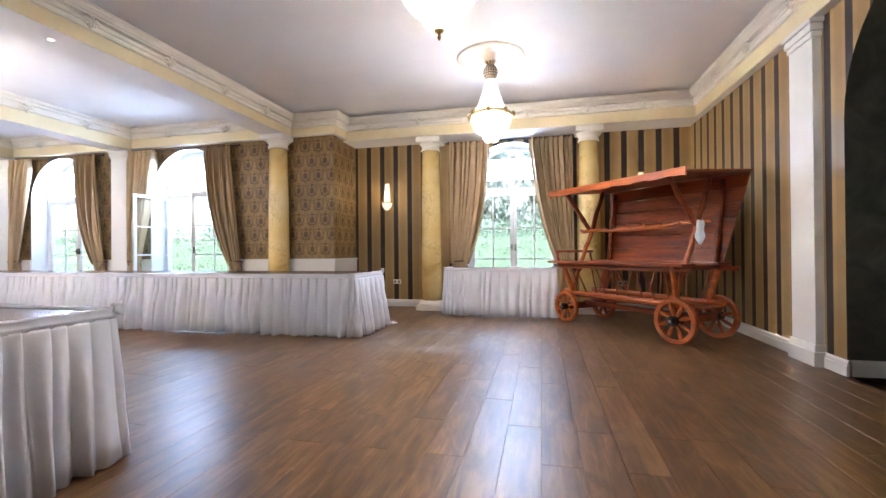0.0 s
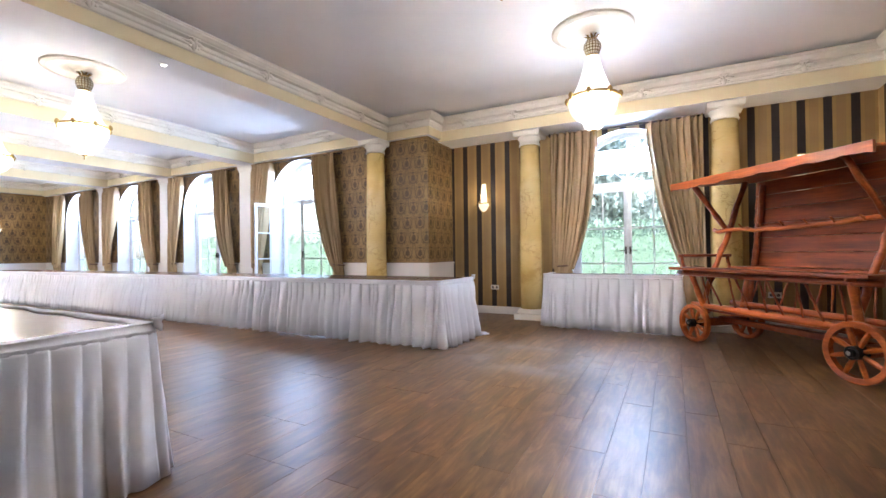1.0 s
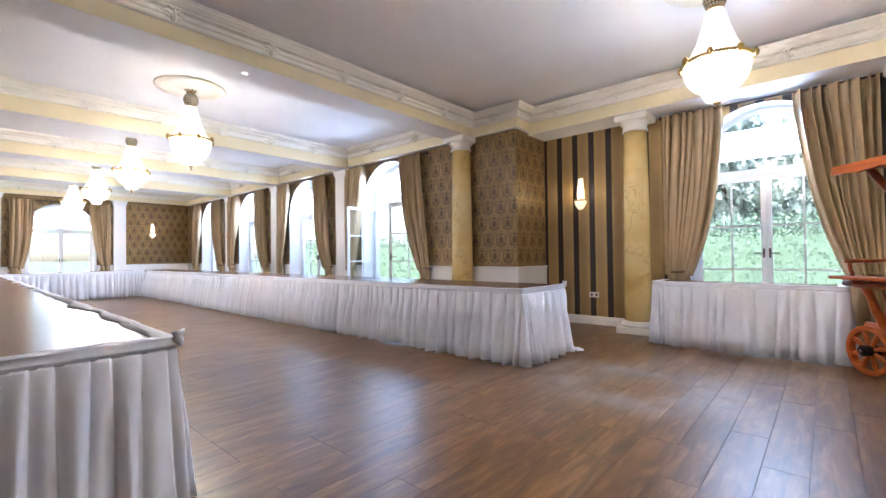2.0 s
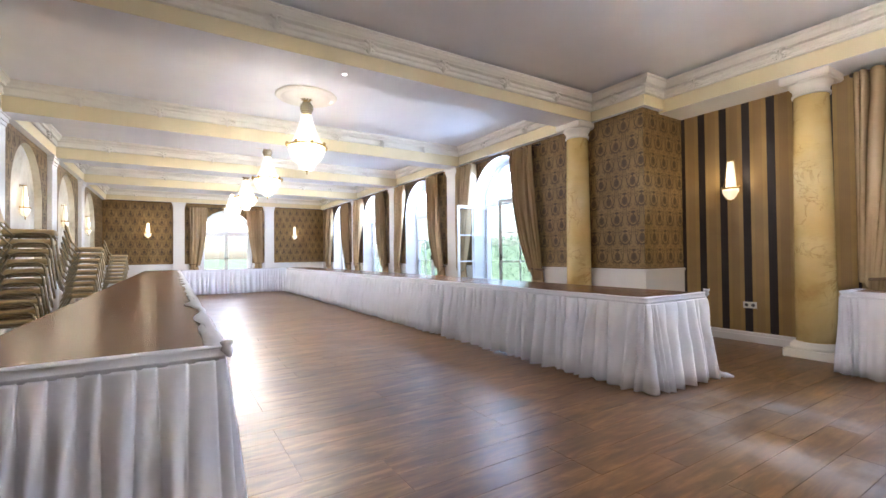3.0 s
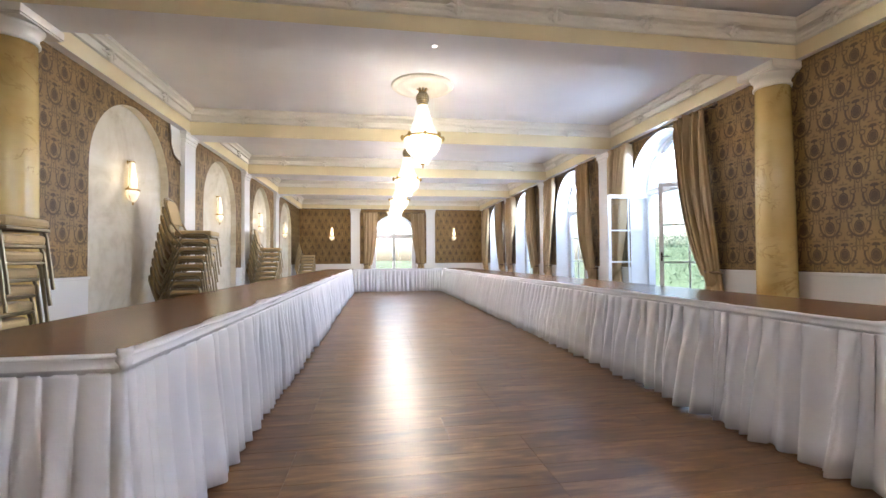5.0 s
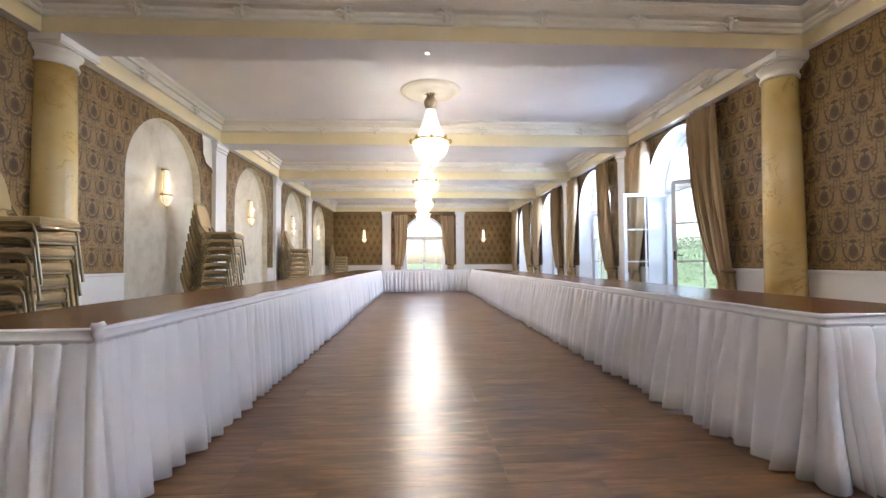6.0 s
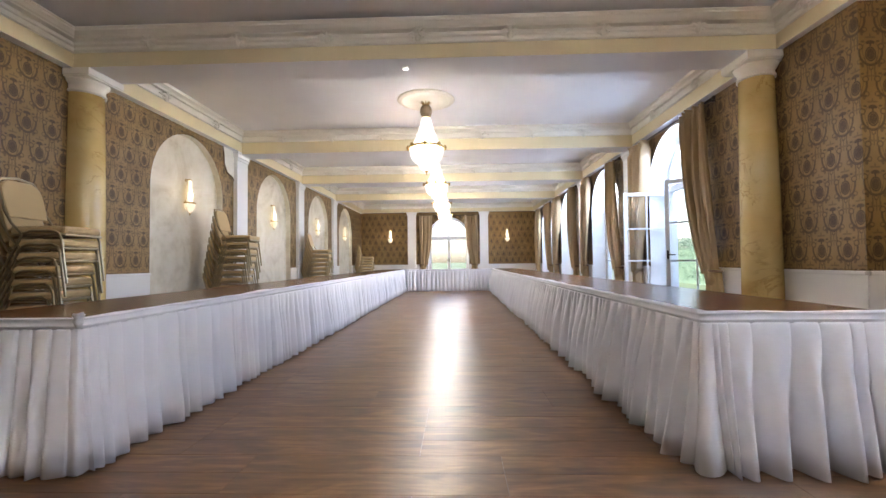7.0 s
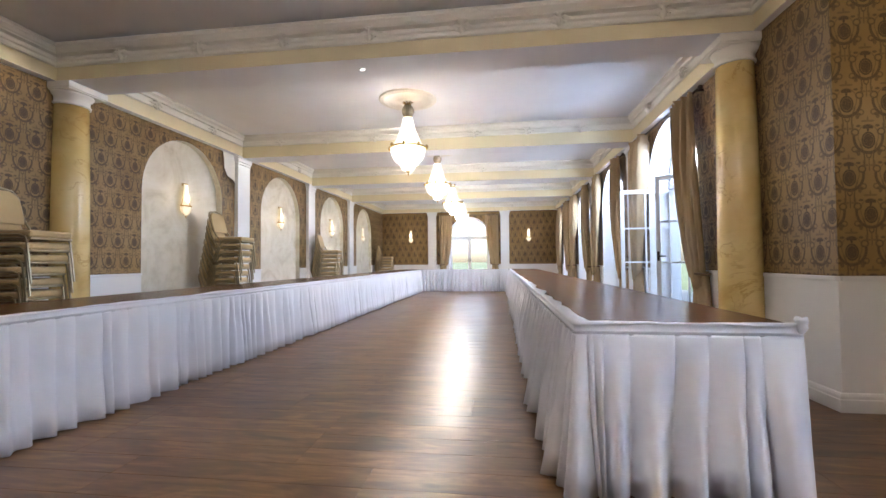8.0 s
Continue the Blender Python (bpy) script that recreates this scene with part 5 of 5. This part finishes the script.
structure(part("ground", boxes((-400, 400, -400, 400, -0.35, -0.16)), M_LAWN), "green lawn around the building", "ground")
structure(part("terrace", boxes((-18.3, 4, 8.32, 11.0, -0.158, -0.05)), M_PAVE), "grey paved terrace outside the windows", "terrace")


def leaves(bm, rnd, centre, size, n, s):
    for _ in range(n):
        while True:
            p = Vector((rnd.uniform(-1, 1), rnd.uniform(-1, 1), rnd.uniform(-1, 1)))
            if 0.45 < p.length < 1:
                break
        c = Vector(centre) + Vector((p.x * size[0], p.y * size[1], p.z * size[2]))
        r = Euler((rnd.uniform(0, 6), rnd.uniform(0, 6), rnd.uniform(0, 6))).to_matrix()
        q = s * rnd.uniform(0.6, 1.3)
        vs = [bm.verts.new(c + r @ Vector(v) * q) for v in ((-0.5, 0, 0), (0, -0.28, 0.06), (0.5, 0, 0), (0, 0.28, 0.06))]
        bm.faces.new(vs)


def hedge(x0, x1, y0, y1, z1, seed):
    rnd = random.Random(seed)
    bm = bmesh.new()
    length = max(x1 - x0, y1 - y0)
    n = int(length / 0.35)
    for i in range(n):
        t = (i + 0.5) / n
        for z in (0.25, 0.75, 1.25, 1.7):
            if z < z1:
                leaves(bm, rnd, (x0 + (x1 - x0) * t if x1 - x0 > y1 - y0 else (x0 + x1) / 2, (y0 + y1) / 2 if x1 - x0 > y1 - y0 else y0 + (y1 - y0) * t, z), (0.4, 0.4, 0.42), 190, 0.085)
    core = boxes((x0, x1, y0 + 0.2, y1 - 0.2, -0.2, z1 - 0.25)) if x1 - x0 > y1 - y0 else boxes((x0 + 0.2, x1 - 0.2, y0, y1, -0.2, z1 - 0.25))
    ob = part("hedge", core, M_LEAF)
    part("foliage", bm, M_LEAF, ob)["kind"] = "stuff"
    return tagged(ob, "dense green clipped hedge in the garden", "hedge")


hedge(-24, 8, 14.6, 15.4, 1.75, 1)


def tree(x, y, h, seed):
    rnd = random.Random(seed)
    e = empty("tree", pose(x, y, -0.17))
    bm = tube(bmesh.new(), [(0, 0, 0), (0.05, 0.03, h * 0.25), (-0.04, 0.05, h * 0.5), (0.02, 0, h * 0.8)], 0.16, 8, taper=[1.2, 0.9, 0.65, 0.2])
    for i in range(7):
        a, z = rnd.uniform(0, 6.3), h * rnd.uniform(0.3, 0.6)
        tube(bm, [(0, 0, z), (0.8 * math.cos(a), 0.8 * math.sin(a), z + 0.5), (1.6 * math.cos(a), 1.6 * math.sin(a), z + 1.3)], 0.06, 6, taper=[1, 0.6, 0.2])
    part("trunk", bm, M_BARK, e, smooth=True)
    bm = bmesh.new()
    for i in range(44):
        a, rr = rnd.uniform(0, 6.3), rnd.uniform(0.2, h * 0.3)
        z = h * rnd.uniform(0.16, 0.98)
        rr *= 1.2 - abs(z / h - 0.55)
        leaves(bm, rnd, (rr * math.cos(a), rr * math.sin(a), z), (1.0, 1.0, 0.8), 130, 0.36)
    part("crown", bm, M_LEAF2, e)
    return tagged(e, "leafy green tree standing in the garden", "tree", "garden trees")


for i, (x, y, h) in enumerate(((-15.5, 33, 8), (-6.2, 36, 9), (0.5, 31, 7), (4.6, 35, 8), (-24.5, 32, 8), (-3.2, 23, 7.5), (0.4, 24.5, 8.5), (3.4, 22.5, 7.5))):
    tree(x, y, h, 40 + i)


# ---- floor planks ----
def plank_mesh(w, l, name):
    bm = bmesh.new()
    c = 0.0008
    a = [(-w / 2, -l / 2), (w / 2, -l / 2), (w / 2, l / 2), (-w / 2, l / 2)]
    lo = [bm.verts.new((x, y, -0.006)) for x, y in a]
    mi = [bm.verts.new((x, y, -0.0012)) for x, y in a]
    up = [bm.verts.new((x - math.copysign(c, x), y - math.copysign(c, y), 0.0)) for x, y in a]
    for p, q in ((lo, mi), (mi, up)):
        for i in range(4):
            bm.faces.new((p[i], p[(i + 1) % 4], q[(i + 1) % 4], q[i]))
    bm.faces.new(up)
    me = bpy.data.meshes.new(name)
    bm.to_mesh(me)
    bm.free()
    me.materials.append(M_PLANK)
    return me


W, L = 0.192, 1.29
full = plank_mesh(W - 0.0012, L - 0.0012, "plank")
rest = bmesh.new()
count = 0
rnd = random.Random(5)
i = 0
x = X_E + 0.7
while x > X_W:
    y = -2.6 - rnd.choice((0.0, 0.33, 0.66, 0.99)) * L
    top = Y_BAY if x > X_PIER - 0.2 else Y_N
    low = -2.6 if x > X_PIER - 0.2 else Y_S - 0.2
    while y < top:
        a, b = max(y, low), min(y + L, top)
        if b - a > 0.02:
            near = x > -6.5 and a > -0.4 and x < 2.3
            if near and b - a > L - 0.01 and count < 295:
                o = new("plank", full)
                o.location = (x - W / 2, (a + b) / 2, 0)
                o.parent = floor
                count += 1
            else:
                x0, x1 = x - W + 0.0006, x - 0.0006
                c = 0.0008
                lo = [rest.verts.new(p) for p in ((x0, a, -0.0012), (x1, a, -0.0012), (x1, b, -0.0012), (x0, b, -0.0012))]
                up = [rest.verts.new(p) for p in ((x0 + c, a + c, 0), (x1 - c, a + c, 0), (x1 - c, b - c, 0), (x0 + c, b - c, 0))]
                for j in range(4):
                    rest.faces.new((lo[j], lo[(j + 1) % 4], up[(j + 1) % 4], up[j]))
                rest.faces.new(up)
        y += L
    x -= W
    i += 1
ob = part("planks", rest, M_PLANKS, floor)
ob["kind"] = "stuff"
